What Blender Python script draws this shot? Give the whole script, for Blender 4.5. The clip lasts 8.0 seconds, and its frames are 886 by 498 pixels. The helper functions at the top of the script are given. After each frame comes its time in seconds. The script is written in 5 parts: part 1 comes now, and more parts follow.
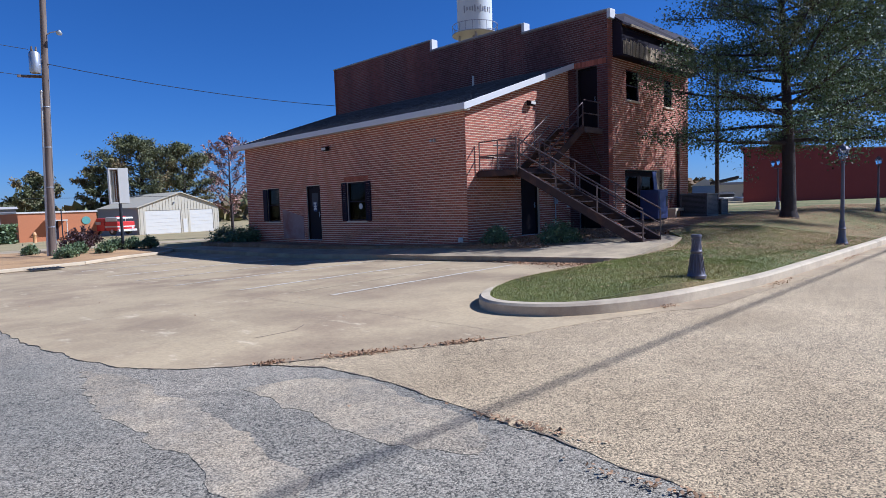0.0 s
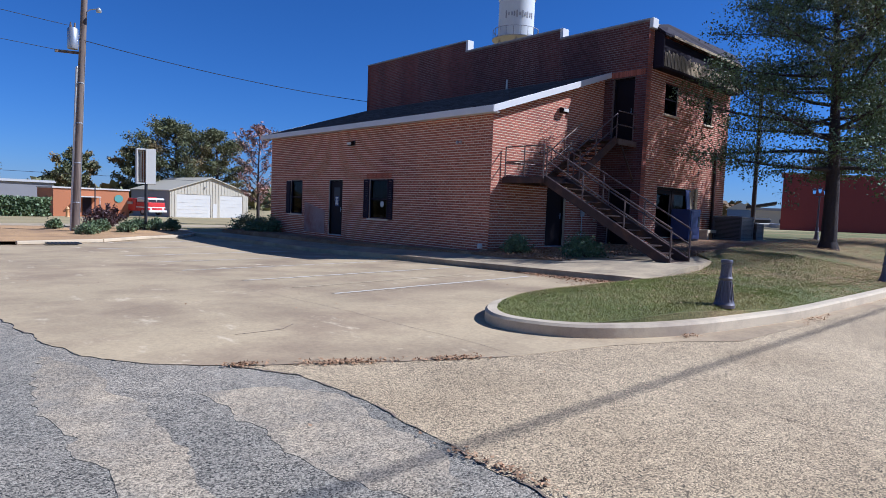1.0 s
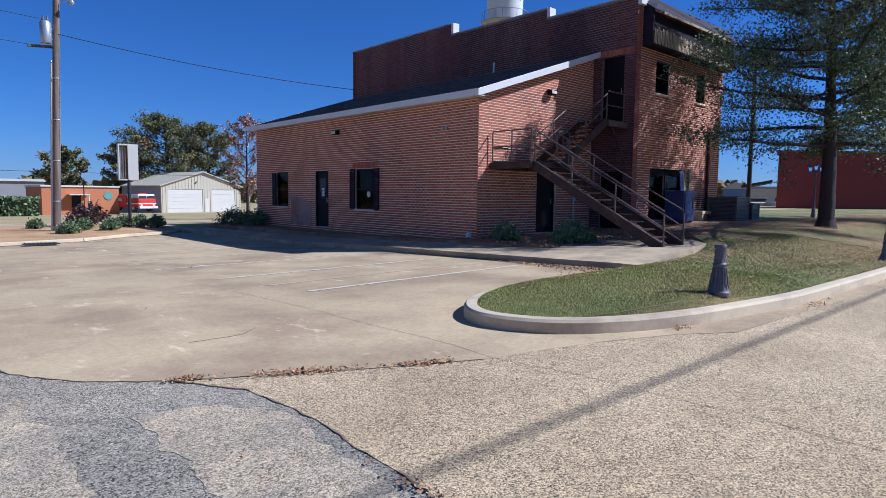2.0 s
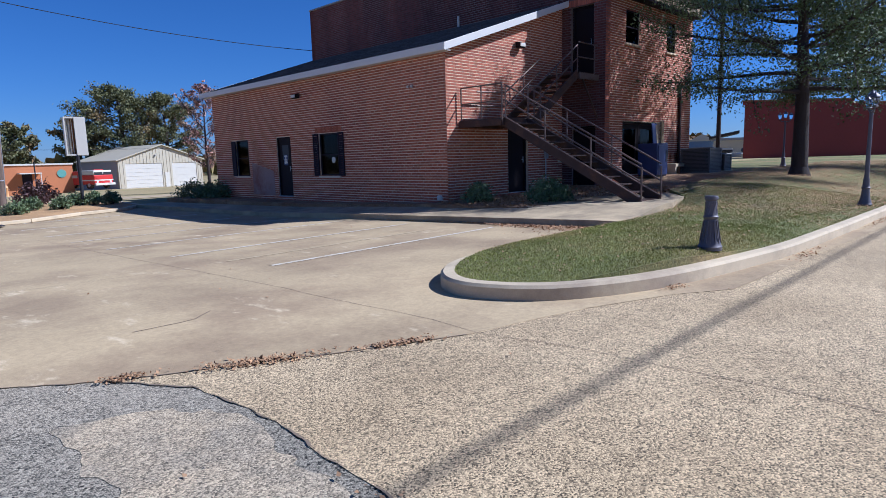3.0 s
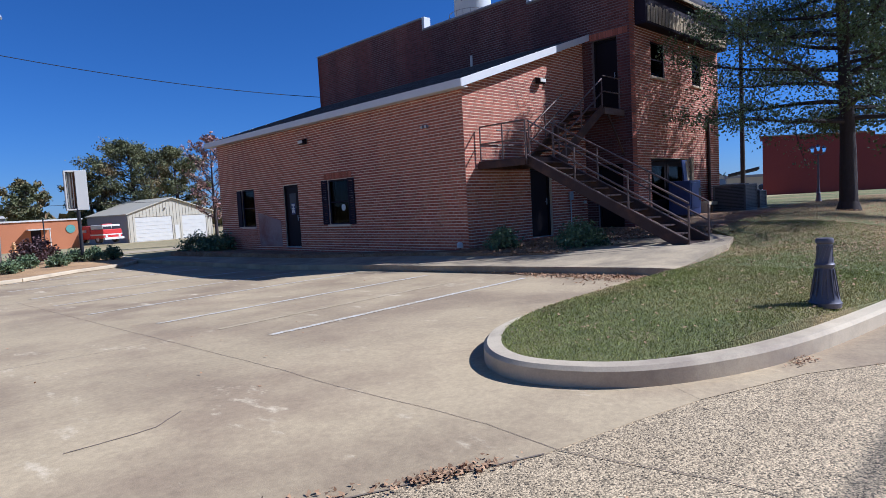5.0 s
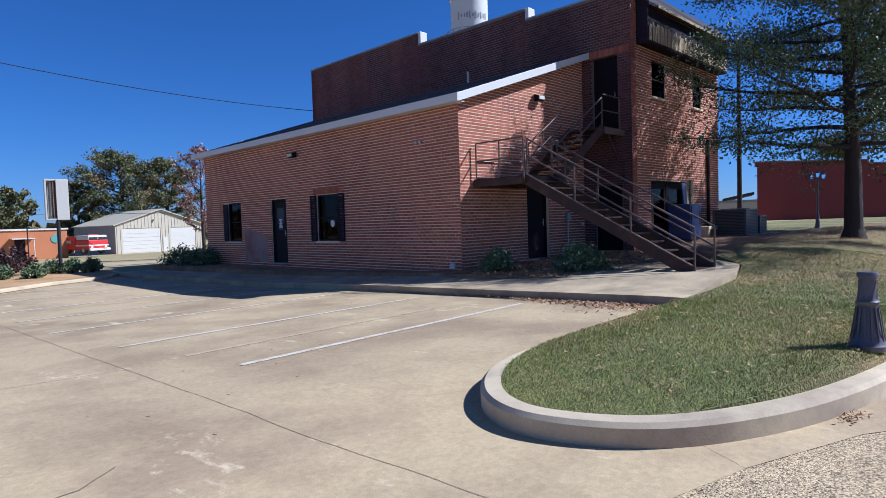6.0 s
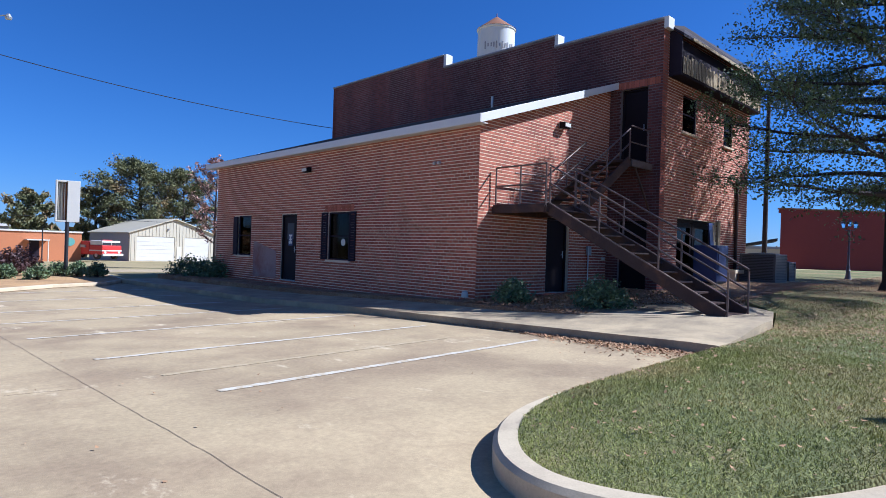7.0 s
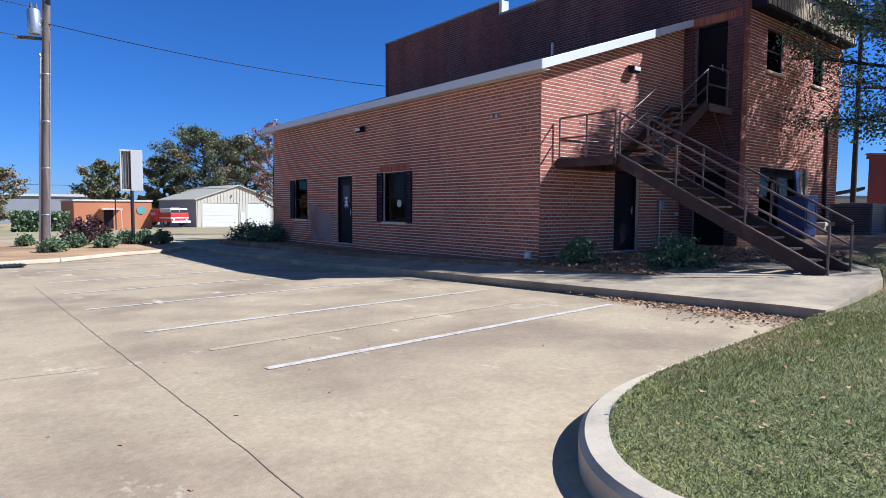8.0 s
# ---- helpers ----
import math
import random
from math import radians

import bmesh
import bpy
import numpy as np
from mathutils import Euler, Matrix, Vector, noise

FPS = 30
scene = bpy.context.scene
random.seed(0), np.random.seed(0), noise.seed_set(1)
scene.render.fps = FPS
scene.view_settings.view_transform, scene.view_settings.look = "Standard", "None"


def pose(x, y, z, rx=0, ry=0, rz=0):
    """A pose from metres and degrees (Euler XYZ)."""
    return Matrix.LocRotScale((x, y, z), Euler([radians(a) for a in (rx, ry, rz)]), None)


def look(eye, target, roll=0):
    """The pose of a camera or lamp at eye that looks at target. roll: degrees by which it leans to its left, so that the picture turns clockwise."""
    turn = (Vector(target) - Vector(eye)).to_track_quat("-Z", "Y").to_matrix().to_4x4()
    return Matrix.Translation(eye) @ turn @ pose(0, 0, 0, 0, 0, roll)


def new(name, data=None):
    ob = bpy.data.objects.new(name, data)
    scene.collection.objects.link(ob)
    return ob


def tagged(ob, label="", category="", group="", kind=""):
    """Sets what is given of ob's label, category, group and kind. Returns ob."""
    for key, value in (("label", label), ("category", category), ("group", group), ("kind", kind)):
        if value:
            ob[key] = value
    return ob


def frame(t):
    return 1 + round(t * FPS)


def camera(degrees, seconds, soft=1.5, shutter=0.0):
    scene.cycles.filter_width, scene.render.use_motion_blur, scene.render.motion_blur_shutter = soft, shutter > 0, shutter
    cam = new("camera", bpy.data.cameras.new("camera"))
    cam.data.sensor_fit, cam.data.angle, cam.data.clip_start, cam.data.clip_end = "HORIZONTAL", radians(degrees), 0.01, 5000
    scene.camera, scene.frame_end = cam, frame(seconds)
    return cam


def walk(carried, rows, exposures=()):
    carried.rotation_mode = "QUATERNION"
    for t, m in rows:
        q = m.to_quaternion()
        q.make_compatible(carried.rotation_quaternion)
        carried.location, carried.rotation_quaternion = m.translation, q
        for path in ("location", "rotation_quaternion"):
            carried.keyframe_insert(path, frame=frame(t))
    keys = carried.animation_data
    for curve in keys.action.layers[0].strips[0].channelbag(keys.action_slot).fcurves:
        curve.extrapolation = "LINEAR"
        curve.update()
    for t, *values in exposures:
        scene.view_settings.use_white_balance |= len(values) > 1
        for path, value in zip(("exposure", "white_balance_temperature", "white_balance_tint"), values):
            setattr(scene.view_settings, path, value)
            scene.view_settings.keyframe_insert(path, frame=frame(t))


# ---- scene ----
# ---- camera and walk ----
cam = camera(72.4, 8.0, soft=0.5)
PATH = [
    (0, (-14.006, -12.982, 1.313), (-12.602, -11.565, 1.163), -1.9),
    (0.5, (-13.776, -12.922, 1.319), (-12.387, -11.488, 1.203), -0.5),
    (1, (-13.426, -12.749, 1.29), (-12.084, -11.272, 1.152), 2.3),
    (1.2, (-13.277, -12.675, 1.261), (-11.889, -11.25, 1.061), 2.9),
    (2.3, (-12.748, -12.431, 1.338), (-11.41, -10.952, 1.192), -0.1),
    (2.5, (-12.666, -12.297, 1.302), (-11.311, -10.83, 1.19), 0.5),
    (3, (-12.452, -12.078, 1.265), (-11.048, -10.685, 0.968), -1.6),
    (3.5, (-12.162, -11.81, 1.26), (-10.806, -10.346, 1.123), -1.2),
    (4, (-12.008, -11.501, 1.243), (-10.752, -9.954, 1.074), -2.4),
    (4.5, (-11.81, -11.175, 1.266), (-10.363, -9.82, 1.0), -1.9),
    (4.7, (-11.718, -11.046, 1.261), (-10.318, -9.625, 1.112), -3.9),
    (5.8, (-11.173, -10.318, 1.2), (-9.751, -8.922, 1.032), -1.1),
    (6, (-11.082, -10.3, 1.256), (-9.662, -8.895, 1.166), -1.8),
    (6.5, (-10.758, -10.048, 1.238), (-9.447, -8.539, 1.155), 0.2),
    (7, (-10.556, -9.755, 1.193), (-9.164, -8.318, 1.194), 1.8),
    (7.5, (-10.347, -9.48, 1.201), (-9.04, -7.971, 1.078), -0.1),
    (8, (-10.108, -9.195, 1.19), (-8.861, -7.638, 1.054), 0.3),
]
walk(cam, [(t, look(eye, target, roll)) for t, eye, target, roll in PATH], [(0.0, 0.64, 4060, 18.5), (4.5, 0.62, 4060, 18.5), (6.0, 0.72, 4060, 17), (7.0, 0.96, 4060, 16.5), (8.0, 0.95, 4060, 16.5)])

# ---- world, sun, exposure ----
SUN_WAY = Vector((-0.86, 0.71, -1.0)).normalized()
world = bpy.data.worlds.new("sky_world")
scene.world = world
world.use_nodes = True
wn = world.node_tree
sky = wn.nodes.new("ShaderNodeTexSky")
sky.sky_type = "NISHITA"
sky.sun_disc = False
sky.sun_elevation = radians(41)
sky.sun_rotation = math.atan2(0.86, -0.71)
sky.altitude = 1500
sky.air_density, sky.dust_density, sky.ozone_density = 1.1, 0.5, 5.5
wn.links.new(sky.outputs[0], wn.nodes["Background"].inputs[0])
wn.nodes["Background"].inputs[1].default_value = 0.037
sun = new("sun", bpy.data.lights.new("sun", "SUN"))
sun.data.energy, sun.data.angle, sun.data.color = 5.0, radians(0.53), (1.0, 0.775, 0.485)
sun.matrix_world = look((20, -20, 40), Vector((20, -20, 40)) + SUN_WAY)


# ---- mesh tools ----
class M:
    """Collects vertices and faces of one mesh."""

    def __init__(self):
        self.v, self.f = [], []

    def add(self, verts, faces):
        n = len(self.v)
        self.v += [tuple(p) for p in verts]
        self.f += [[n + i for i in f] for f in faces]
        return self

    def box(self, x0, y0, z0, x1, y1, z1):
        v = [(x, y, z) for x in (x0, x1) for y in (y0, y1) for z in (z0, z1)]
        return self.add(v, [(0, 1, 3, 2), (4, 6, 7, 5), (0, 4, 5, 1), (2, 3, 7, 6), (0, 2, 6, 4), (1, 5, 7, 3)])

    def rod(self, p, q, r0, r1=None, n=8):
        """A round bar from p to q."""
        p, q, r1 = Vector(p), Vector(q), r0 if r1 is None else r1
        m = (q - p).to_track_quat("Z", "Y").to_matrix()
        ring = [m @ Vector((math.cos(6.28319 * i / n), math.sin(6.28319 * i / n), 0)) for i in range(n)]
        v = [p + r0 * c for c in ring] + [q + r1 * c for c in ring]
        f = [(i, (i + 1) % n, n + (i + 1) % n, n + i) for i in range(n)] + [list(range(n))[::-1], list(range(n, 2 * n))]
        return self.add(v, f)

    def beam(self, p, q, w, h, up=(0, 0, 1)):
        """A square bar from p to q, w wide and h high."""
        p, q = Vector(p), Vector(q)
        d = (q - p).normalized()
        s = d.cross(Vector(up)).normalized()
        u = s.cross(d)
        v = [e + a * s * w / 2 + b * u * h / 2 for e in (p, q) for a, b in ((-1, -1), (1, -1), (1, 1), (-1, 1))]
        return self.add(v, [(3, 2, 1, 0), (4, 5, 6, 7), (0, 1, 5, 4), (1, 2, 6, 5), (2, 3, 7, 6), (3, 0, 4, 7)])

    def lathe(self, rows, n=20, at=(0, 0, 0)):
        """rows of (radius, z) turned round the z axis."""
        v = [(at[0] + r * math.cos(6.28319 * i / n), at[1] + r * math.sin(6.28319 * i / n), at[2] + z) for r, z in rows for i in range(n)]
        f = [(k * n + i, k * n + (i + 1) % n, (k + 1) * n + (i + 1) % n, (k + 1) * n + i) for k in range(len(rows) - 1) for i in range(n)]
        f += [list(range(n))[::-1], list(range((len(rows) - 1) * n, len(rows) * n))]
        return self.add(v, f)

    def prism(self, outline, z0, z1):
        """An outline in the plan (counter-clockwise), from z0 up to z1; each a number or a function of x and y."""
        n = len(outline)
        a = z0 if callable(z0) else lambda x, y: z0
        b = z1 if callable(z1) else lambda x, y: z1
        v = [(x, y, a(x, y)) for x, y in outline] + [(x, y, b(x, y)) for x, y in outline]
        f = [(i, (i + 1) % n, n + (i + 1) % n, n + i) for i in range(n)] + [list(range(n))[::-1], list(range(n, 2 * n))]
        return self.add(v, f)

    def sheet(self, outline, z):
        return self.add([(x, y, z(x, y) if callable(z) else z) for x, y in outline], [list(range(len(outline)))])

    def tube(self, points, r, n=6):
        for p, q in zip(points, points[1:]):
            self.rod(p, q, r, r, n)
        return self

    def mesh(self, name):
        me = bpy.data.meshes.new(name)
        me.from_pydata(self.v, [], self.f)
        me.update()
        return me


def quads(name, corners, mat, smooth=False):
    """A mesh from an array (n, 4, 3) of corners."""
    n = len(corners)
    me = bpy.data.meshes.new(name)
    me.vertices.add(4 * n)
    me.vertices.foreach_set("co", np.asarray(corners, np.float32).ravel())
    me.loops.add(4 * n)
    me.loops.foreach_set("vertex_index", np.arange(4 * n, dtype=np.int32))
    me.polygons.add(n)
    me.polygons.foreach_set("loop_start", np.arange(0, 4 * n, 4, dtype=np.int32))
    me.polygons.foreach_set("loop_total", np.full(n, 4, np.int32))
    me.update(calc_edges=True)
    me.materials.append(mat)
    return me


def shade(ob, bevel=0.0, smooth=False):
    if smooth:
        for p in ob.data.polygons:
            p.use_smooth = True
        ob.data.set_sharp_from_angle(angle=radians(40))
    if bevel:
        b = ob.modifiers.new("bevel", "BEVEL")
        b.width, b.segments, b.limit_method = bevel, 2, "ANGLE"
    return ob


def part(name, m, mat, parent, label="", bevel=0.0, smooth=False, at=None):
    ob = new(name, m.mesh(name) if isinstance(m, M) else m)
    if mat and not ob.data.materials:
        ob.data.materials.append(mat)
    ob.parent = parent
    if at is not None:
        ob.matrix_basis = at
    if label:
        ob["label"] = label
    return shade(ob, bevel, smooth)


def thing(name, label, category, at=None, group="", kind=""):
    ob = new(name)
    ob.empty_display_size = 0.2
    if at is not None:
        ob.matrix_basis = at
    return tagged(ob, label, category, group, kind)


def solid(name, m, mat, label, category, kind="", at=None, bevel=0.0, smooth=False, group=""):
    ob = part(name, m, mat, None, "", bevel, smooth, at)
    return tagged(ob, label, category, group, kind)


def draped(name, outline, z, mat, cuts=(), skirt=0.0):
    """A sheet with the given outline that follows the height z(x, y), cut at the given (axis, value) lines."""
    bm = bmesh.new()
    bm.faces.new([bm.verts.new((x, y, 0)) for x, y in outline])
    bmesh.ops.triangulate(bm, faces=bm.faces[:])
    for axis, c in cuts:
        co, no = [0, 0, 0], [0, 0, 0]
        co[axis], no[axis] = c, 1
        bmesh.ops.bisect_plane(bm, geom=bm.verts[:] + bm.edges[:] + bm.faces[:], plane_co=co, plane_no=no)
    for v in bm.verts:
        v.co.z = z(v.co.x, v.co.y)
    bmesh.ops.recalc_face_normals(bm, faces=bm.faces[:])
    if sum(f.normal.z for f in bm.faces) < 0:
        bmesh.ops.reverse_faces(bm, faces=bm.faces[:])
    if skirt:
        rim = [e for e in bm.edges if e.is_boundary]
        low = bmesh.ops.extrude_edge_only(bm, edges=rim)["geom"]
        for v in low:
            if isinstance(v, bmesh.types.BMVert):
                v.co.z -= skirt
    me = bpy.data.meshes.new(name)
    bm.to_mesh(me)
    bm.free()
    me.materials.append(mat)
    return me


# ---- materials ----
def material(name, base, rough=0.8, var=0.2, scale=3.0, fine=40.0, bump=0.3, metal=0.0, second=None, amount=0.5, spread=0.1,
             rand=0.0, island=0.0, stretch=(1, 1, 1), depth=0.004, second_scale=None, spec=0.4, speckle=0.0, grain=70.0, third=None, third_scale=1.2, third_amount=0.33):
    """Two scales of noise over a base colour, a second colour in patches, and fine relief."""
    mat = bpy.data.materials.new(name)
    mat.use_nodes = True
    t = mat.node_tree
    b = t.nodes["Principled BSDF"]
    b.inputs["Roughness"].default_value, b.inputs["Metallic"].default_value = rough, metal
    b.inputs["Specular IOR Level"].default_value = spec

    def node(kind, **inputs):
        n = t.nodes.new(kind)
        for k, v in inputs.items():
            n.inputs[k.replace("_", " ")].default_value = v
        return n

    co = node("ShaderNodeTexCoord")
    mp = node("ShaderNodeMapping", Scale=stretch)
    t.links.new(co.outputs["Object"], mp.inputs[0])
    big = node("ShaderNodeTexNoise", Scale=scale, Detail=6.0, Roughness=0.6)
    small = node("ShaderNodeTexNoise", Scale=fine, Detail=4.0, Roughness=0.65)
    for n in (big, small):
        t.links.new(mp.outputs[0], n.inputs["Vector"])
    col = node("ShaderNodeRGB")
    col.outputs[0].default_value = (*base, 1)
    last = col.outputs[0]
    if second:
        patch = node("ShaderNodeTexNoise", Scale=second_scale or scale * 0.6, Detail=8.0, Roughness=0.65)
        t.links.new(mp.outputs[0], patch.inputs["Vector"])
        ramp = node("ShaderNodeMapRange")
        ramp.inputs["From Min"].default_value, ramp.inputs["From Max"].default_value = 1 - amount - spread, 1 - amount + spread
        t.links.new(patch.outputs["Fac"], ramp.inputs["Value"])
        mix = node("ShaderNodeMix")
        mix.data_type = "RGBA"
        mix.inputs[7].default_value = (*second, 1)
        t.links.new(ramp.outputs[0], mix.inputs[0])
        t.links.new(last, mix.inputs[6])
        last = mix.outputs[2]
    if third:
        wear = node("ShaderNodeTexNoise", Scale=third_scale, Detail=10.0, Roughness=0.72)
        long = node("ShaderNodeMapping", Scale=(1.0, 0.45, 1.0), Location=(7, 3, 1))
        t.links.new(co.outputs["Object"], long.inputs[0])
        t.links.new(long.outputs[0], wear.inputs["Vector"])
        ramp = node("ShaderNodeMapRange")
        ramp.inputs["From Min"].default_value, ramp.inputs["From Max"].default_value = 1 - third_amount, 1.10 - third_amount
        t.links.new(wear.outputs["Fac"], ramp.inputs["Value"])
        mix = node("ShaderNodeMix")
        mix.data_type = "RGBA"
        mix.inputs[7].default_value = (*third, 1)
        t.links.new(ramp.outputs[0], mix.inputs[0])
        t.links.new(last, mix.inputs[6])
        last = mix.outputs[2]
    hsv = node("ShaderNodeHueSaturation")
    t.links.new(last, hsv.inputs["Color"])
    total = None
    terms = [(big.outputs["Fac"], var * 1.6), (small.outputs["Fac"], var * 1.6)]
    stones = None
    if speckle:
        stones = node("ShaderNodeTexVoronoi", Scale=grain)
        t.links.new(mp.outputs[0], stones.inputs["Vector"])
        sep = node("ShaderNodeSeparateColor")
        t.links.new(stones.outputs["Color"], sep.inputs[0])
        terms.append((sep.outputs[0], speckle))
    if rand:
        terms.append((node("ShaderNodeObjectInfo").outputs["Random"], rand))
    if island:
        terms.append((node("ShaderNodeNewGeometry").outputs["Random Per Island"], island))
    for out, k in terms:
        m = node("ShaderNodeMath")
        m.operation = "MULTIPLY_ADD"
        m.inputs[1].default_value = k
        t.links.new(out, m.inputs[0])
        if total is None:
            m.inputs[2].default_value = 1 - sum(k for _, k in terms) / 2
        else:
            t.links.new(total, m.inputs[2])
        total = m.outputs[0]
    t.links.new(total, hsv.inputs["Value"])
    t.links.new(hsv.outputs[0], b.inputs["Base Color"])
    if bump:
        bp = node("ShaderNodeBump", Strength=bump, Distance=depth)
        t.links.new(stones.outputs["Distance"] if stones else small.outputs["Fac"], bp.inputs["Height"])
        bp.invert = bool(stones)
        t.links.new(bp.outputs[0], b.inputs["Normal"])
    return mat


BRICK = material("brick", (0.34, 0.108, 0.056), 0.85, 0.2, 0.5, 60, 0.4, rand=0.45)
BRICK_FIELD = material("brick_field", (0.35, 0.112, 0.058), 0.85, 0.2, 0.5, 60, 0.4, island=0.45, second=(0.24, 0.068, 0.046), amount=0.42)
BRICK_OLD = material("weathered_brick", (0.145, 0.05, 0.040), 0.9, 0.25, 0.5, 60, 0.4, island=0.5, rand=0.4, second=(0.085, 0.034, 0.034), amount=0.5, second_scale=0.6, stretch=(1, 1, 0.3))
MORTAR_OLD = material("sooty_mortar", (0.26, 0.20, 0.16), 0.95, 0.3, 0.7, 60, 0.3, second=(0.12, 0.09, 0.08), amount=0.5, stretch=(1, 1, 0.3))
MORTAR = material("mortar", (0.74, 0.60, 0.40), 0.95, 0.2, 1.0, 80, 0.4)
WHITE_METAL = material("white_metal", (0.64, 0.62, 0.58), 0.5, 0.1, 2, 30, 0.1)
SHINGLE = material("shingle", (0.075, 0.072, 0.075), 0.9, 0.35, 6, 90, 0.6, island=0.6)
CONCRETE = material("concrete", (0.43, 0.332, 0.178), 0.9, 0.4, 0.35, 22, 0.2, second=(0.30, 0.222, 0.122), amount=0.47, spread=0.10, second_scale=0.55, speckle=0.12, grain=120, third=(0.60, 0.49, 0.30), third_scale=2.2, third_amount=0.405)
AGGREGATE = material("aggregate", (0.35, 0.265, 0.14), 0.95, 0.4, 0.4, 9, 0.5, second=(0.46, 0.355, 0.195), amount=0.5, depth=0.006, speckle=1.7, grain=125, third=(0.24, 0.195, 0.12), third_scale=1.4, spread=0.12, second_scale=0.45)
ASPHALT = material("asphalt", (0.215, 0.192, 0.14), 0.95, 0.45, 0.6, 8, 0.6, second=(0.31, 0.262, 0.18), amount=0.46, depth=0.006, speckle=1.8, grain=115, third=(0.42, 0.355, 0.24), third_scale=0.8, third_amount=0.38, spread=0.14)
GRAVEL = material("worn_gravel", (0.39, 0.315, 0.195), 0.95, 0.4, 0.5, 10, 0.5, second=(0.25, 0.215, 0.15), amount=0.48, depth=0.005, speckle=1.5, grain=125, second_scale=2.2, spread=0.16)
KERB = material("kerb_concrete", (0.55, 0.455, 0.29), 0.9, 0.25, 1.2, 70, 0.3, second=(0.35, 0.28, 0.185), amount=0.42)
WALKWAY = material("walkway_concrete", (0.47, 0.37, 0.21), 0.9, 0.35, 0.8, 50, 0.3, second=(0.27, 0.215, 0.13), amount=0.47, spread=0.14, second_scale=1.3)
GRASS = material("grass_soil", (0.15, 0.155, 0.045), 1.0, 0.5, 0.5, 45, 0.6, second=(0.30, 0.22, 0.09), amount=0.45, depth=0.02, speckle=0.6, grain=45)
DRY_GRASS = material("dry_grass", (0.34, 0.27, 0.12), 1.0, 0.35, 0.15, 20, 0.6, second=(0.24, 0.22, 0.08), amount=0.4, depth=0.02)
MULCH = material("pine_mulch", (0.30, 0.175, 0.085), 1.0, 0.6, 2.0, 40, 1.0, second=(0.42, 0.29, 0.15), amount=0.45, depth=0.03, speckle=0.6, grain=40)
SOIL = material("bare_soil", (0.43, 0.27, 0.11), 1.0, 0.45, 0.8, 30, 0.6, second=(0.30, 0.19, 0.085), amount=0.45, depth=0.02)
PAINT_GHOST = material("faded_line_paint", (0.48, 0.385, 0.23), 0.9, 0.2, 3, 60, 0.2, second=(0.40, 0.31, 0.165), amount=0.52, second_scale=5)
PAINT_LINE = material("line_paint", (0.60, 0.55, 0.44), 0.8, 0.15, 3, 60, 0.2, second=(0.45, 0.36, 0.21), amount=0.47, second_scale=9)
DARK = material("dark_seam", (0.19, 0.145, 0.095), 1.0, 0.3, 5, 60, 0.3)
STEEL = material("brown_steel", (0.06, 0.038, 0.03), 0.7, 0.35, 3, 40, 0.2, second=(0.13, 0.065, 0.035), amount=0.4, spec=0.2)
RAIL = material("worn_rail", (0.15, 0.105, 0.08), 0.5, 0.3, 4, 40, 0.15, metal=0.2, second=(0.09, 0.05, 0.035), amount=0.4)
BLACK = material("black_metal", (0.025, 0.025, 0.028), 0.5, 0.3, 3, 30, 0.1)
LAMP_IRON = material("lamp_iron", (0.12, 0.11, 0.125), 0.5, 0.25, 4, 40, 0.2, metal=0.3)
BARK = material("bark", (0.05, 0.038, 0.034), 0.95, 0.5, 3, 25, 1.0, stretch=(3, 3, 0.6), depth=0.03)
WOOD_POLE = material("weathered_pole", (0.20, 0.155, 0.115), 0.9, 0.35, 2, 30, 0.6, stretch=(6, 6, 0.4), second=(0.11, 0.08, 0.06), amount=0.48)
LEAF = material("oak_leaf", (0.12, 0.155, 0.06), 0.6, 0.3, 0.4, 5, 0, island=1.0, second=(0.17, 0.13, 0.055), amount=0.38, spec=0.2)
LEAF_FAR = material("far_leaf", (0.13, 0.135, 0.05), 0.75, 0.3, 0.15, 2, 0, island=0.9, second=(0.30, 0.155, 0.06), amount=0.43)
LEAF_RED = material("reddish_leaf", (0.34, 0.19, 0.15), 0.75, 0.3, 0.3, 3, 0, island=0.9, second=(0.24, 0.22, 0.12), amount=0.45)
SHRUB = material("shrub_leaf", (0.125, 0.165, 0.065), 0.5, 0.3, 2, 20, 0, island=0.9)
PURPLE_SHRUB = material("purple_shrub_leaf", (0.085, 0.045, 0.04), 0.6, 0.3, 2, 20, 0, island=0.9)
DEAD_LEAF = material("dead_leaf", (0.36, 0.22, 0.105), 0.9, 0.3, 3, 20, 0, island=0.8)
BLADE = material("grass_blade", (0.27, 0.28, 0.058), 0.7, 0.4, 0.8, 6, 0, island=1.2, second=(0.42, 0.34, 0.12), amount=0.45, spec=0.2)
DARK_DOOR = material("dark_door", (0.016, 0.012, 0.014), 0.6, 0.2, 2, 30, 0.1, spec=0.1)
SHUTTER = material("dark_shutter", (0.024, 0.018, 0.026), 0.7, 0.2, 2, 30, 0.1, spec=0.1)
PLASTER = material("plaster", (0.34, 0.24, 0.20), 0.9, 0.35, 1.5, 20, 0.3, second=(0.24, 0.12, 0.09), amount=0.45)
WHITE = material("white_paint", (0.63, 0.60, 0.51), 0.5, 0.08, 2, 30, 0.1)
RED_WALL = material("red_brick_far", (0.19, 0.042, 0.036), 0.9, 0.15, 0.3, 6, 0.1)
ORANGE_WALL = material("orange_stucco", (0.46, 0.185, 0.07), 0.9, 0.15, 0.3, 10, 0.1)
CREAM_METAL = material("cream_metal", (0.52, 0.47, 0.34), 0.5, 0.08, 0.3, 10, 0.1)
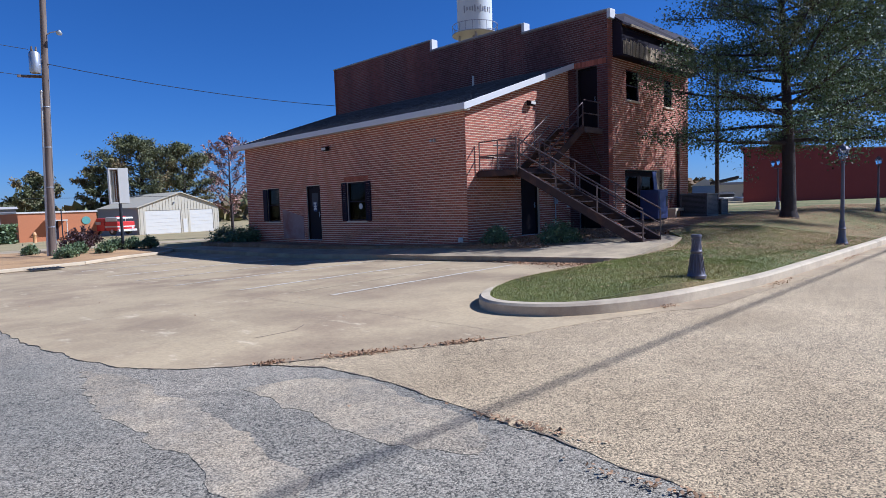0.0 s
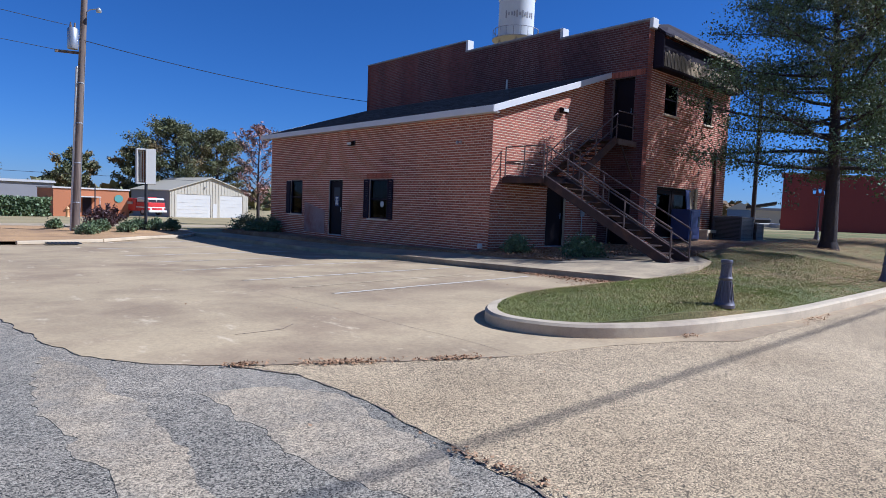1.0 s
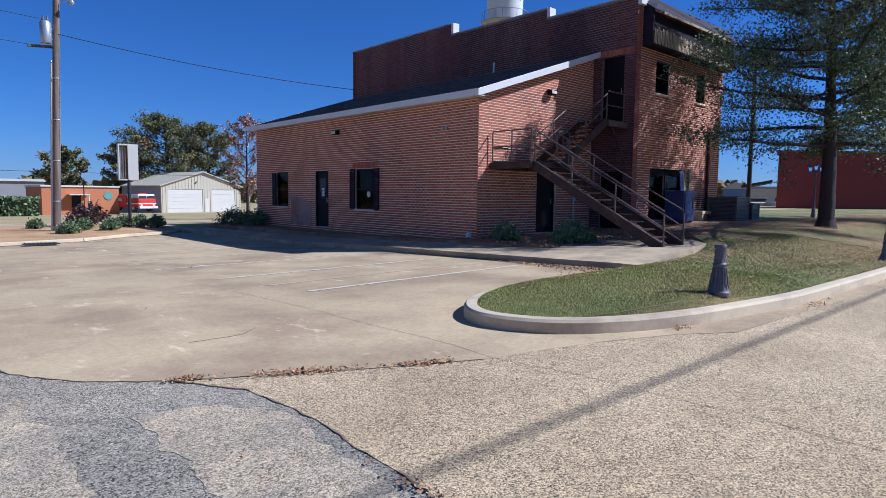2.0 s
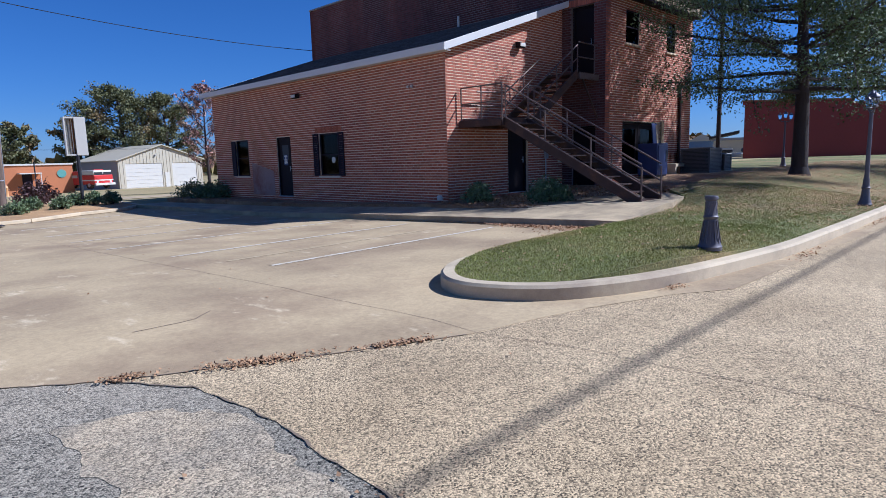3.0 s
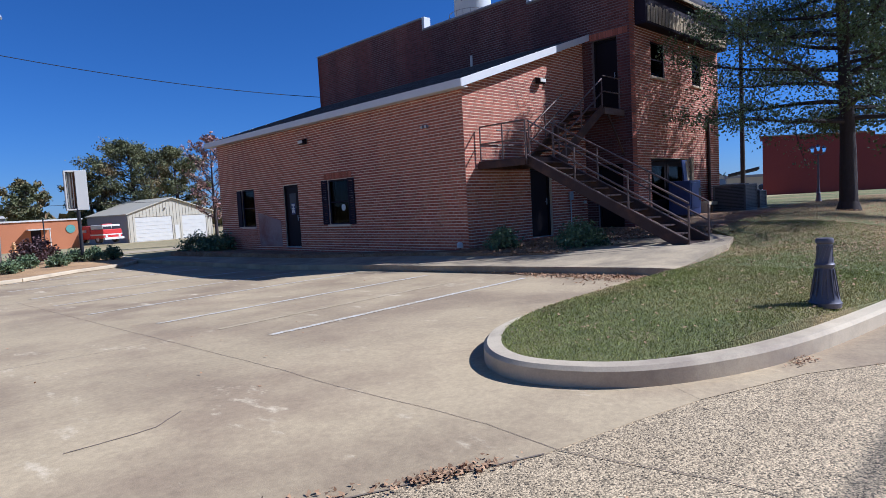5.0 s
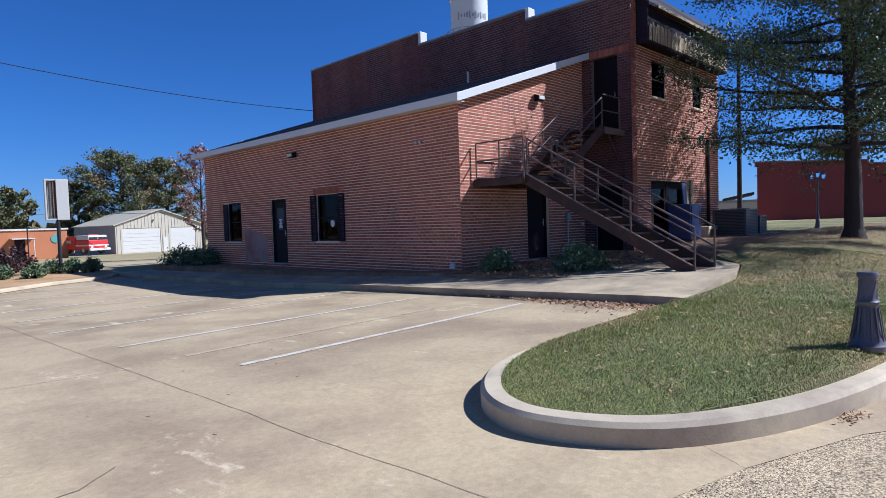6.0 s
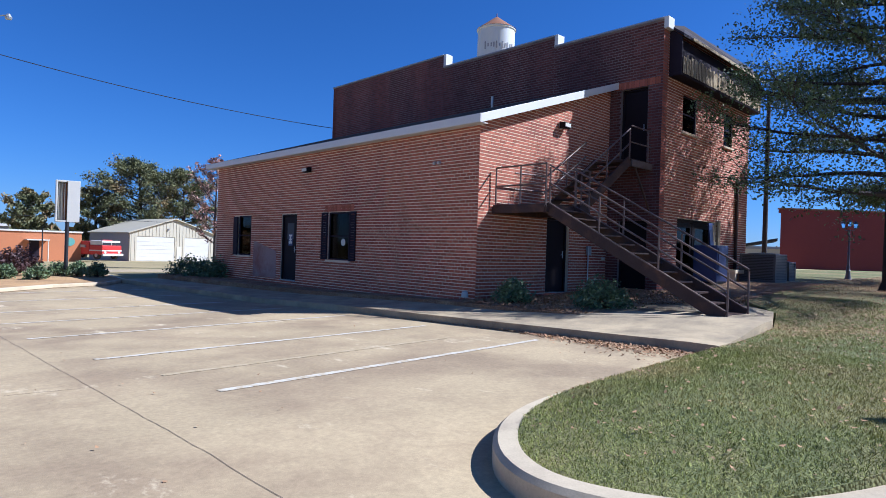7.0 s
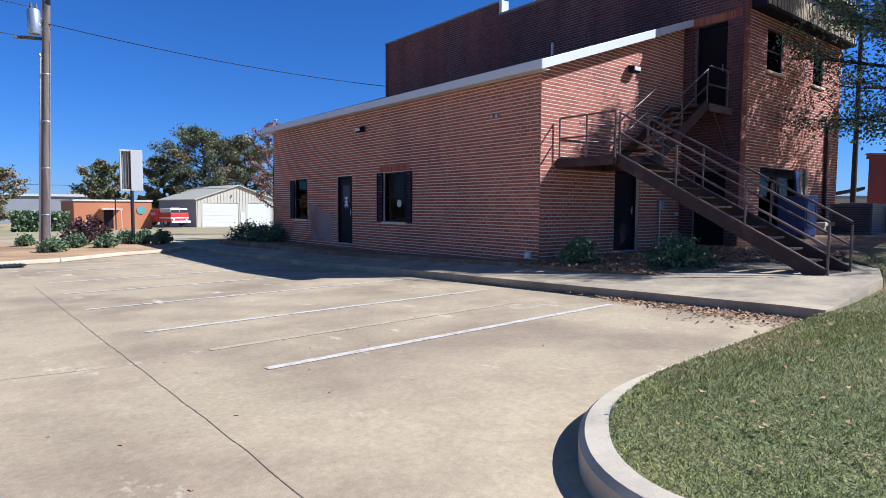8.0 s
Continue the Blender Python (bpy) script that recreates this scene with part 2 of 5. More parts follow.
GREY_METAL = material("grey_metal", (0.30, 0.29, 0.29), 0.5, 0.15, 0.5, 10, 0.1)
TANK_PAINT = material("tank_paint", (0.62, 0.62, 0.58), 0.5, 0.1, 0.4, 6, 0.1, second=(0.42, 0.40, 0.36), amount=0.36, stretch=(1, 1, 0.35))
RUST = material("rust", (0.24, 0.11, 0.05), 0.8, 0.3, 2, 20, 0.2)
BLUE_PAINT = material("blue_paint", (0.045, 0.055, 0.14), 0.4, 0.15, 2, 20, 0.1)
TRUCK_RED = material("truck_red", (0.50, 0.035, 0.025), 0.35, 0.1, 1, 10, 0)
CABLE = material("cable", (0.02, 0.02, 0.02), 0.6, 0.1, 2, 20, 0)
ALU = material("galvanised", (0.42, 0.43, 0.44), 0.4, 0.15, 2, 30, 0.1, metal=0.6)


def glass(name, tint, rough):
    mat = bpy.data.materials.new(name)
    mat.use_nodes = True
    b = mat.node_tree.nodes["Principled BSDF"]
    b.inputs["Base Color"].default_value = (*tint, 1)
    b.inputs["Roughness"].default_value = rough
    b.inputs["Transmission Weight"].default_value = 1.0
    b.inputs["IOR"].default_value = 1.15
    b.inputs["Specular IOR Level"].default_value = 0.08
    return mat


GLASS = glass("window_glass", (0.03, 0.03, 0.04), 0.03)
LANTERN_GLASS = glass("lantern_glass", (0.9, 0.9, 0.88), 0.15)


# ---- ground ----
def lot(x, y):
    """The height of the sloping parking lot."""
    return -0.16 - 0.028 * (min(max(y, -6), 6.2) + 6)


def smooth(a, b, t):
    t = min(1, max(0, (t - a) / (b - a)))
    return t * t * (3 - 2 * t)


def kerb_x(y):
    return -2.05 - 0.09 * max(0, y - 3)


def land(x, y):
    """The height of the land round the lot."""
    low = lot(x, y) + 0.10 * smooth(10, 18, y) - 0.022 * max(0, min(y, 90) - 20)
    right = -0.03 + 0.48 * smooth(-2, 10, x) + 0.05 * smooth(10, 40, x)
    k = smooth(-2.5, -0.5, x) * (1 - smooth(12, 22, y))
    return low * (1 - k) + right * k


def ground_sheet():
    xs = sorted(set([-900, -500, -250, -120, -60, -40, -30] + list(range(-24, 40, 2)) + [45, 55, 70, 90, 120, 200, 400, 900]))
    ys = sorted(set([-900, -400, -200, -100, -60, -40, -30] + list(range(-24, 44, 2)) + [50, 60, 75, 90, 120, 200, 400, 900]))
    m = M()
    v = []
    for x in xs:
        for y in ys:
            v.append((x, y, land(x, y) - (0.8 if (-80 < x < 60 and -30 < y < 4) or (-80 < x < 13.5 and -30 < y < 16.5) else 0.0)))
    n = len(ys)
    f = [(i * n + j, (i + 1) * n + j, (i + 1) * n + j + 1, i * n + j + 1) for i in range(len(xs) - 1) for j in range(n - 1)]
    m.add(v, f)
    return solid("ground", m, DRY_GRASS, "dry yellow-brown winter grass reaching to the horizon", "ground", "structure", smooth=True)


ground_sheet()

# asphalt, aggregate and smooth concrete meet along these lines
EDGE = [(-13.1, 16.0), (-12.8, 4.0), (-12.6, -1.5), (-12.56, -3.2), (-12.5, -4.5), (-12.42, -5.8), (-12.2, -6.72), (-11.77, -7.32), (-11.3, -7.72)]
EDGE2 = [(-11.3, -7.72), (-10.98, -8.25), (-10.9, -8.75), (-10.86, -9.3), (-10.93, -10.05), (-10.97, -10.8), (-11.05, -11.4), (-11.1, -11.9), (-11.15, -12.5), (-11.2, -16), (-11.4, -30)]
SEAM = [(-11.3, -7.72), (-10.61, -8.05), (-9.96, -8.4), (-9.3, -8.7), (-8.95, -8.85)]
SEAM2 = [(-8.95, -8.85), (-8.2, -9.0), (-7.6, -9.15), (-6.6, -9.52), (-6.0, -9.9), (8, -10.4), (60, -10.6)]
BAND_A = [(-12.45, -6.5), (-12.2, -7.6), (-12.2, -9.1), (-12.32, -10.15), (-12.62, -10.4), (-12.66, -9.3), (-12.72, -8.1), (-12.62, -7.0)]
BAND_B = [(-11.72, -8.35), (-11.2, -8.42), (-10.98, -9.1), (-11.03, -9.95), (-11.22, -10.55), (-11.5, -10.62), (-11.75, -10.2), (-11.76, -9.4)]


def wobble(points, step=0.12, size=0.035):
    """A line through the points, uneven as a broken edge is."""
    out = []
    for (ax, ay), (bx, by) in zip(points, points[1:]):
        n = max(1, min(60, int(math.hypot(bx - ax, by - ay) / step)))
        for i in range(n):
            x, y = ax + (bx - ax) * i / n, ay + (by - ay) * i / n
            s = noise.noise_vector((x * 2.1, y * 2.1, 3)) + 0.5 * noise.noise_vector((x * 7, y * 7, 8))
            out.append((x + s.x * size, y + s.y * size))
    return out + [points[-1]]


edge, edge2, seam = wobble(EDGE, 0.06, 0.07), wobble(EDGE2, 0.06, 0.06), wobble(SEAM, size=0.015)
solid("road", draped("road", [(-80, 16), (-80, -30)] + edge2[:0:-1] + edge[::-1], lambda x, y: lot(x, y) - 0.004, ASPHALT, [(1, 6.2), (1, -6)]), None,
      "worn grey asphalt road with ragged edge", "road", "structure")
solid("pavement_aggregate", draped("aggregate", edge2[:0:-1] + seam + [(-8.2, -9.0), (-7.6, -9.15), (-7.2, -8.5), (60, -9.2), (60, -30)], lot, AGGREGATE, (), 0.03), None,
      "exposed aggregate concrete driveway, pale and gritty", "driveway", "structure")
NORTH = [(kerb_x(y), y) for y in (-7.0, -3, 0, 3, 8, 12, 16)]
solid("pavement_lot", draped("lot", seam + [(-8.2, -9.0), (-7.6, -9.15), (-7.2, -8.5), (-7.4, -8.0), (-6.8, -7.25), (-2.05, -7.0)] + NORTH[1:] + edge[:-1], lambda x, y: lot(x, y) + 0.003, CONCRETE, [(1, 6.2), (1, -6)], 0.03),
      None, "tan stained concrete parking lot, sunlit", "parking lot", "structure")
solid("pavement_drive", draped("drive", SEAM2[2:] + [(60, -9.2), (-6.6, -8.6), (-7.2, -8.5)], lambda x, y: lot(x, y) + 0.004, CONCRETE, [(1, -6)]),
      None, "tan concrete gutter strip along the kerb", "driveway", "structure")


def strip(name, points, width, mat, label, category, lift=0.006, ragged=False):
    """A thin painted or open line on the lot."""
    m = M()
    for (ax, ay), (bx, by) in zip(points, points[1:]):
        d = Vector((bx - ax, by - ay)).normalized()
        wide = width * max(0, 0.25 + 1.3 * noise.noise((ax * 3, ay * 3, 2)) + 0.8 * noise.noise((ax * 13, ay * 13, 5))) if ragged else width
        if not wide:
            continue
        ox, oy = -d.y * wide / 2, d.x * wide / 2
        m.add([(x, y, lot(x, y) + lift) for x, y in ((ax - ox, ay - oy), (bx - ox, by - oy), (bx + ox, by + oy), (ax + ox, ay + oy))], [(0, 1, 2, 3)])
    return solid(name, m, mat, label, category, "structure")


strip("joint_long", wobble([(-8.93, 6), (-8.92, -3.3), (-8.91, -6.6), (-8.8, -8.3), (-8.86, -8.88)], 0.12, 0.012), 0.005, DARK, "dark joint between concrete slabs", "joint")
strip("joint_drive", wobble([(-8.86, -8.88), (-8.69, -9.66), (-8.66, -10.3), (-8.6, -11.0), (-8.5, -20)], 0.2, 0.012), 0.008, DARK, "dark joint in the driveway", "joint")
strip("joint_cross", wobble([(-12.6, -2.9), (-9.8, -3.15), (-8.92, -3.3)], 0.25, 0.008), 0.007, DARK, "dark joint between concrete slabs", "joint")
strip("joint_seam", wobble(SEAM, 0.1, 0.02), 0.014, DARK, "dirty seam between slabs", "joint")
strip("broken_edge", edge[40:], 0.022, DARK, "dark crumbled edge of the asphalt", "edge", 0.004, ragged=True)
strip("broken_edge", edge2[:110], 0.022, DARK, "dark crumbled edge of the asphalt", "edge", 0.004, ragged=True)
for name, pts, mat, label in (("gravel_band", BAND_A, GRAVEL, "dusty gravel band worn into the asphalt"), ("gravel_band", BAND_B, GRAVEL, "pale worn gravel patch in the asphalt")):
    solid(name, draped(name, wobble(pts + pts[:1], 0.03, 0.12)[:-1], lambda x, y: lot(x, y) - 0.001, mat, [(1, -6)], 0.01), None, label, "pavement", "structure")
strip("crack", wobble([(-10.75, -6.55), (-10.2, -6.55), (-9.95, -6.35)], 0.06, 0.03), 0.012, DARK, "thin crack in concrete", "crack")
for i in range(7):
    y = -4.23 + 2.67 * i
    x0, x1 = (-8.08, -8.45, -8.68, -8.65, -8.6, -8.6, -8.6, -8.6)[i], kerb_x(y) - 0.6
    strip("parking_stripe", [(x0, y), (x1, y + 0.07 * (x1 - x0))], 0.11, PAINT_LINE, "worn white painted parking line", "parking line", 0.008)

strip("parking_stripe", wobble([(-8.2, -3.1), (-6.2, -2.95), (-3.6, -2.75)], 0.3, 0.01), 0.1, PAINT_GHOST, "faded ghost of an older parking line", "parking line", 0.007)

# kerbed grass island
KERB_LINE = [(60, -10.0), (24, -9.95), (6, -9.88), (-0.5, -9.83), (-3.1, -9.78), (-4.4, -9.66), (-5.9, -9.43), (-6.9, -9.13), (-7.64, -8.66), (-7.96, -8.0),
             (-7.82, -7.46), (-7.3, -7.0), (-6.6, -6.76), (-5.6, -6.67), (-4.5, -6.58), (-3.1, -6.47), (-2.05, -6.42), (-1.4, -6.38)]


def island_outline(r):
    """The kerb's line, rounded through its turning points; r: how far in from its outer face."""
    k = [Vector((x, y)) for x, y in KERB_LINE]
    k = [2 * k[0] - k[1]] + k + [2 * k[-1] - k[-2]]
    line = []
    for a, b, c, d in zip(k, k[1:], k[2:], k[3:]):
        n = 6 if b.x < -2 else 1
        for i in range(n):
            t = i / n
            line.append(0.5 * (2 * b + (c - a) * t + (2 * a - 5 * b + 4 * c - d) * t * t + (3 * b - a - 3 * c + d) * t ** 3))
    line.append(k[-2])
    out = []
    for i, p in enumerate(line):
        t = (line[min(i + 1, len(line) - 1)] - line[max(i - 1, 0)]).normalized()
        out.append((p.x + t.y * r, p.y - t.x * r))
    return out


def kerb_strip():
    rows = []
    for (x, y), (xi, yi) in zip(island_outline(0.0), island_outline(0.16)):
        fade = 1 - 0.75 * smooth(-5.2, -2.0, x) if y > -7.2 else 1
        h = 0.155 * fade
        z = lot(x, y)
        m1 = ((x * 0.8 + xi * 0.2), (y * 0.8 + yi * 0.2))
        rows.append([(x, y, z - 0.1), (x, y, z + h - 0.03), (m1[0], m1[1], z + h), (xi, yi, z + h + 0.004), (xi, yi, z - 0.1)])
    m = M()
    v = [p for r in rows for p in r]
    f = [(5 * i + k, 5 * i + k + 1, 5 * i + k + 6, 5 * i + k + 5) for i in range(len(rows) - 1) for k in range(4)]
    m.add(v, [q[::-1] for q in f])
    return solid("kerb", m, KERB, "pale concrete kerb, rounded round the island nose", "kerb", "structure", smooth=True)


kerb_strip()


def lawn_z(x, y):
    base = -0.03
    mound = 0.15 * smooth(-8.0, -5.6, x) * smooth(-9.75, -9.1, y) * (1 - smooth(-7.4, -6.3, y)) + 0.03 * smooth(-7.4, -6.3, y)
    rise = 0.48 * smooth(-2, 10, x) * smooth(-10.0, -6.0, y)
    return base + mound * (1 - smooth(-2, 3, x)) + rise + 0.05 * smooth(10, 40, x)


def walk_z(x, y):
    return lot(x, y) + 0.15 + 0.17 * smooth(-1.6, 0.2, x)


LAWN = island_outline(0.16)
def inside(outline, x, y):
    n, odd = len(outline), False
    for i in range(n):
        (ax, ay), (bx, by) = outline[i], outline[i - 1]
        if (ay > y) != (by > y) and x < (bx - ax) * (y - ay) / (by - ay) + ax:
            odd = not odd
    return odd


LAWN_AREA = LAWN + [(0.6, -6.32), (2.6, -5.75), (3.4, -5.2), (4.2, -4.6), (12.6, -4.4), (13.5, -1.5), (13.5, 4), (60, 6)]


CUTS = [(0, c) for c in (-7.5, -7, -6.5, -6, -5.5, -5, -4.5, -4, -3.5, -3, -2, -1, 0, 1, 2, 3, 4, 5, 6, 7, 8, 9, 10, 12, 14, 18, 24, 32, 44)]
CUTS += [(1, c) for c in (-9.6, -9.2, -8.8, -8.4, -8, -7.5, -7, -6.5, -6, -5, -4, -2, 0, 2)]
solid("lawn", draped("lawn", LAWN_AREA, lawn_z, GRASS, CUTS, 0.3), None, "short green lawn inside a concrete kerb, browning", "lawn", "structure", smooth=True)

# walkway with its kerb face, and the planting beds
WALK = [(kerb_x(-6.5), -6.46), (0.6, -6.3), (2.6, -5.7), (3.4, -5.15), (4.6, -4.5), (1.9, -4.4), (0.4, -3.9), (-0.55, -3.2), (-0.75, -1.5), (-0.62, 1), (kerb_x(6) + 1.5, 6), (kerb_x(16) + 1.5, 16)]
WALK += [(kerb_x(y), y) for y in (16, 12, 8, 3, 0, -3)]
solid("walkway", draped("walkway", WALK, walk_z, WALKWAY, [(0, -1.6), (0, -1), (0, -0.4), (0, 0.2), (1, 6.2), (1, -6)], 0.4), None, "weathered concrete walkway raised on a kerb", "walkway", "structure")
BED = [(4.6, -4.5), (1.9, -4.4), (0.4, -3.9), (-0.55, -3.2), (-0.75, -1.5), (-0.62, 1), (kerb_x(6) + 1.5, 6), (kerb_x(16) + 1.5, 16), (2, 16), (2, 3), (8, 0), (13.2, -1.5), (12.6, -4.4)][::-1]
solid("planting_bed", draped("bed", BED, lambda x, y: 0.03 + min(0, lot(x, y) + 0.30) + 0.42 * smooth(2, 10, x), MULCH, [(0, c) for c in range(0, 13)] + [(1, 0), (1, 3), (1, 6.2), (1, -6)], 0.3), None, "brown pine straw mulch bed along the walls", "mulch bed", "structure")

# ---- brick building ----
LX, LY, EAVE = 5.77, 14.45, 4.28      # lean-to: depth, length, wall height
FY, RX, BY = -1.65, 12.5, 15.0        # tall block: near face, far side, back
TOPS = [(BY, 8.74), (7.37, 8.74), (7.37, 8.28), (2.12, 8.28), (2.12, 7.93), (FY, 7.93)]
COURSE, BLEN, JOINT = 0.0813, 0.2032, 0.021
NEAR_BRICKS = 300


def rake(x):
    """Underside of the lean-to roof over the side wall."""
    return EAVE + 0.33 * max(0, x)


def cells(us, zs, holes):
    for a, b in zip(us, us[1:]):
        for c, d in zip(zs, zs[1:]):
            if not any(h[0] - 1e-4 <= a and b <= h[1] + 1e-4 and h[2] - 1e-4 <= c and d <= h[3] + 1e-4 for h in holes):
                yield a, b, c, d


def brick_wall(name, axis, plane, out, u0, u1, z0, z1, holes, label, top=None, thick=0.3, near=None, old=False, butt=0.0):
    """A wall with openings through it, and its bricks laid in running bond.
    axis: the wall's plane ('x' or 'y'); out: the side that it faces; top: its height along u where it slopes; near: stretch of u and z whose bricks are single; butt: depth of the wall that it butts against."""
    b0 = u0 + butt
    us = sorted({b0, u1, *(h[0] for h in holes), *(h[1] for h in holes)})
    zs = sorted({z0, z1, *(h[2] for h in holes), *(h[3] for h in holes)})
    m = M()

    def block(a, b, c, d, p, q):
        lo, hi = min(p, q), max(p, q)
        if axis == "x":
            m.box(lo, a, c, hi, b, d)
        else:
            m.box(a, lo, c, b, hi, d)

    for a, b, c, d in cells(us, zs, holes):
        block(a, b, c, d, plane, plane - out * thick)
    if top:
        p, q = plane, plane - out * thick
        v = []
        for w in (p, q):
            for u, z in ((b0, z1), (u1, z1), (u1, top(u1)), (b0, top(b0) + 1e-3)):
                v.append((w, u, z) if axis == "x" else (u, w, z))
        m.add(v, [(0, 1, 2, 3), (7, 6, 5, 4), (0, 4, 5, 1), (1, 5, 6, 2), (2, 6, 7, 3), (3, 7, 4, 0)])
    wall = solid(name, m, MORTAR_OLD if old else MORTAR, label, "wall", "structure")
    singles, rest = [], []
    proud, n = 0.003, 0
    zmax = max(top(u0), top(u1)) if top else z1
    k = 0
    while z0 + (k + 1) * COURSE <= zmax + 1e-6:
        a, b = z0 + k * COURSE + JOINT / 2, z0 + (k + 1) * COURSE - JOINT / 2
        mid = (a + b) / 2
        span = [(u0, u1)]
        for h in holes:
            if h[2] < mid < h[3]:
                span = [s for p, q in span for s in ((p, min(q, h[0])), (max(p, h[1]), q)) if s[1] - s[0] > 0.03]
        if top and b > z1:
            ok = [u0 + (u1 - u0) * i / 200 for i in range(201) if top(u0 + (u1 - u0) * i / 200) >= b]
            span = [(max(p, min(ok)), min(q, max(ok))) for p, q in span] if ok else []
        for p, q in span:
            u = u0 + (math.floor((p - u0) / BLEN) - (0.5 if k % 2 else 0)) * BLEN
            while u < q:
                s, e = max(u, p) + (0.006 if u > p else 0), min(u + BLEN, q) - 0.006
                u += BLEN
                if e - s > 0.03:
                    (singles if near and near[0] < s and e < near[1] and near[2] < a and b < near[3] and len(singles) < NEAR_BRICKS and e - s > 0.18 else rest).append((s, e, a, b))
        k += 1
    r = np.array(rest)
    jit = np.random.rand(len(r)) * 0.003
    lo, hi = np.full(len(r), plane - out * 0.004), plane + out * (proud + jit)
    s, e, a, b = r.T

    # one island a brick: shared corners
    nb = len(r)
    corner = [(lo, s, a), (lo, e, a), (lo, e, b), (lo, s, b), (hi, s, a), (hi, e, a), (hi, e, b), (hi, s, b)]
    co = np.stack([np.stack([w, u, z], -1) if axis == "x" else np.stack([u, w, z], -1) for w, u, z in corner], 1)
    idx = np.array([(4, 5, 6, 7), (7, 6, 2, 3), (0, 1, 5, 4), (0, 4, 7, 3), (1, 2, 6, 5)])
    loops = (np.arange(nb)[:, None, None] * 8 + idx[None]).reshape(-1, 4)
    me = bpy.data.meshes.new("brickwork")
    me.from_pydata(co.reshape(-1, 3).tolist(), [], loops.tolist())
    me.update()
    me.materials.append(BRICK_OLD if old else BRICK_FIELD)
    bm = bmesh.new()
    bm.from_mesh(me)
    bmesh.ops.recalc_face_normals(bm, faces=bm.faces[:])
    bm.to_mesh(me)
    bm.free()
    fld = new("brickwork", me)
    fld.parent = wall
    fld["kind"] = "stuff"
    LATER.append((wall, axis, plane, out, singles, old))
    return wall


LATER = []
ONE_BRICK = {}


def lay_single_bricks():
    for wall, axis, plane, out, singles, old in LATER:
        me = ONE_BRICK.get((axis, out, old))
        if me is None:
            l, h = BLEN - 0.012, COURSE - JOINT
            m = M().box(-0.004, -l / 2, -h / 2, 0.0045, l / 2, h / 2) if axis == "x" else M().box(-l / 2, -0.0045, -h / 2, l / 2, 0.004, h / 2)
            if axis == "x" and out < 0:
                m = M().box(-0.0045, -l / 2, -h / 2, 0.004, l / 2, h / 2)
            me = m.mesh("brick")
            me.materials.append(BRICK_OLD if old else BRICK)
            ONE_BRICK[(axis, out, old)] = me
        for s, e, a, b in singles:
            ob = new("brick", me)
            ob.parent = wall
            u, z = (s + e) / 2, (a + b) / 2
            ob.location = (plane, u, z) if axis == "x" else (u, plane, z)


# lean-to front: far window, door, shuttered window (y from, y to, z from, z to)
FRONT_HOLES = [(11.45, 12.85, 0.74, 2.23), (8.2, 9.2, -0.02, 2.22), (5.15, 6.32, 0.76, 2.23)]
SIDE_HOLES = [(2.75, 3.8, 0.1, 2.15)]
brick_wall("wall_lean_front", "x", 0.0, -1, 0.0, LY, -0.6, EAVE, FRONT_HOLES, "red-brown brick wall in shade with pale mortar", near=(0.4, 3.6, 2.2, 3.6))
brick_wall("wall_lean_side", "y", 0.0, -1, 0.0, LX, -0.3, EAVE, SIDE_HOLES, "brick side wall, sunlit and streaked with shadow", top=rake, near=(0.1, 2.8, 2.5, 4.1), butt=0.3)
brick_wall("wall_lean_back", "y", LY, 1, 0.0, LX, -0.6, EAVE, [], "brick end wall of the low wing", top=rake, butt=0.3)
TALL_HOLES = [(-1.22, -0.36, 3.88, 6.1), (-1.3, -0.4, 0.15, 2.2)]
brick_wall("wall_tall_west", "x", LX, -1, FY, 2.12, 0.0, 7.93, TALL_HOLES, "dark weathered brick wall with stepped parapet", near=(-1.6, 0, 3, 6), old=True)
brick_wall("wall_tall_west_mid", "x", LX, -1, 2.12, 7.37, 4.9, 8.28, [], "dark weathered brick wall with stepped parapet", old=True)
brick_wall("wall_tall_west_far", "x", LX, -1, 7.37, BY, 4.9, 8.74, [], "dark weathered brick wall with stepped parapet", old=True)
FRONT2_HOLES = [(7.1, 8.05, 4.9, 6.05), (10.2, 10.95, 4.9, 6.05), (6.95, 9.8, 0.5, 2.35)]
brick_wall("wall_tall_front", "y", FY, -1, LX, RX, 0.0, 7.93, FRONT2_HOLES, "tall sunlit brick front dappled with tree shadow", near=(5.8, 7.0, 3, 6), butt=0.3)
solid("wall_tall_east", M().box(RX - 0.3, FY + 0.3, -0.2, RX - 0.002, BY, 7.93), RED_WALL, "plain brick wall", "wall", "structure")
solid("wall_tall_back", M().box(LX, BY - 0.3, -0.6, RX - 0.3, BY - 0.002, 8.8), RED_WALL, "plain brick wall", "wall", "structure")
solid("wall_tall_inner", M().box(LX, 2.12, -0.3, LX + 0.3, BY - 0.3, 4.9), RED_WALL, "plain brick wall", "wall", "structure")
solid("roof_tall", M().box(LX + 0.3, FY + 0.3, 7.3, RX - 0.3, BY - 0.3, 7.45), SHINGLE, "flat dark roof behind the parapet", "roof", "structure")
# floor slabs close the rooms
solid("floor", M().box(0.3, 0.3, -0.2, LX, LY - 0.3, -0.03), DARK_DOOR, "dark floor inside the wing", "floor", "structure")

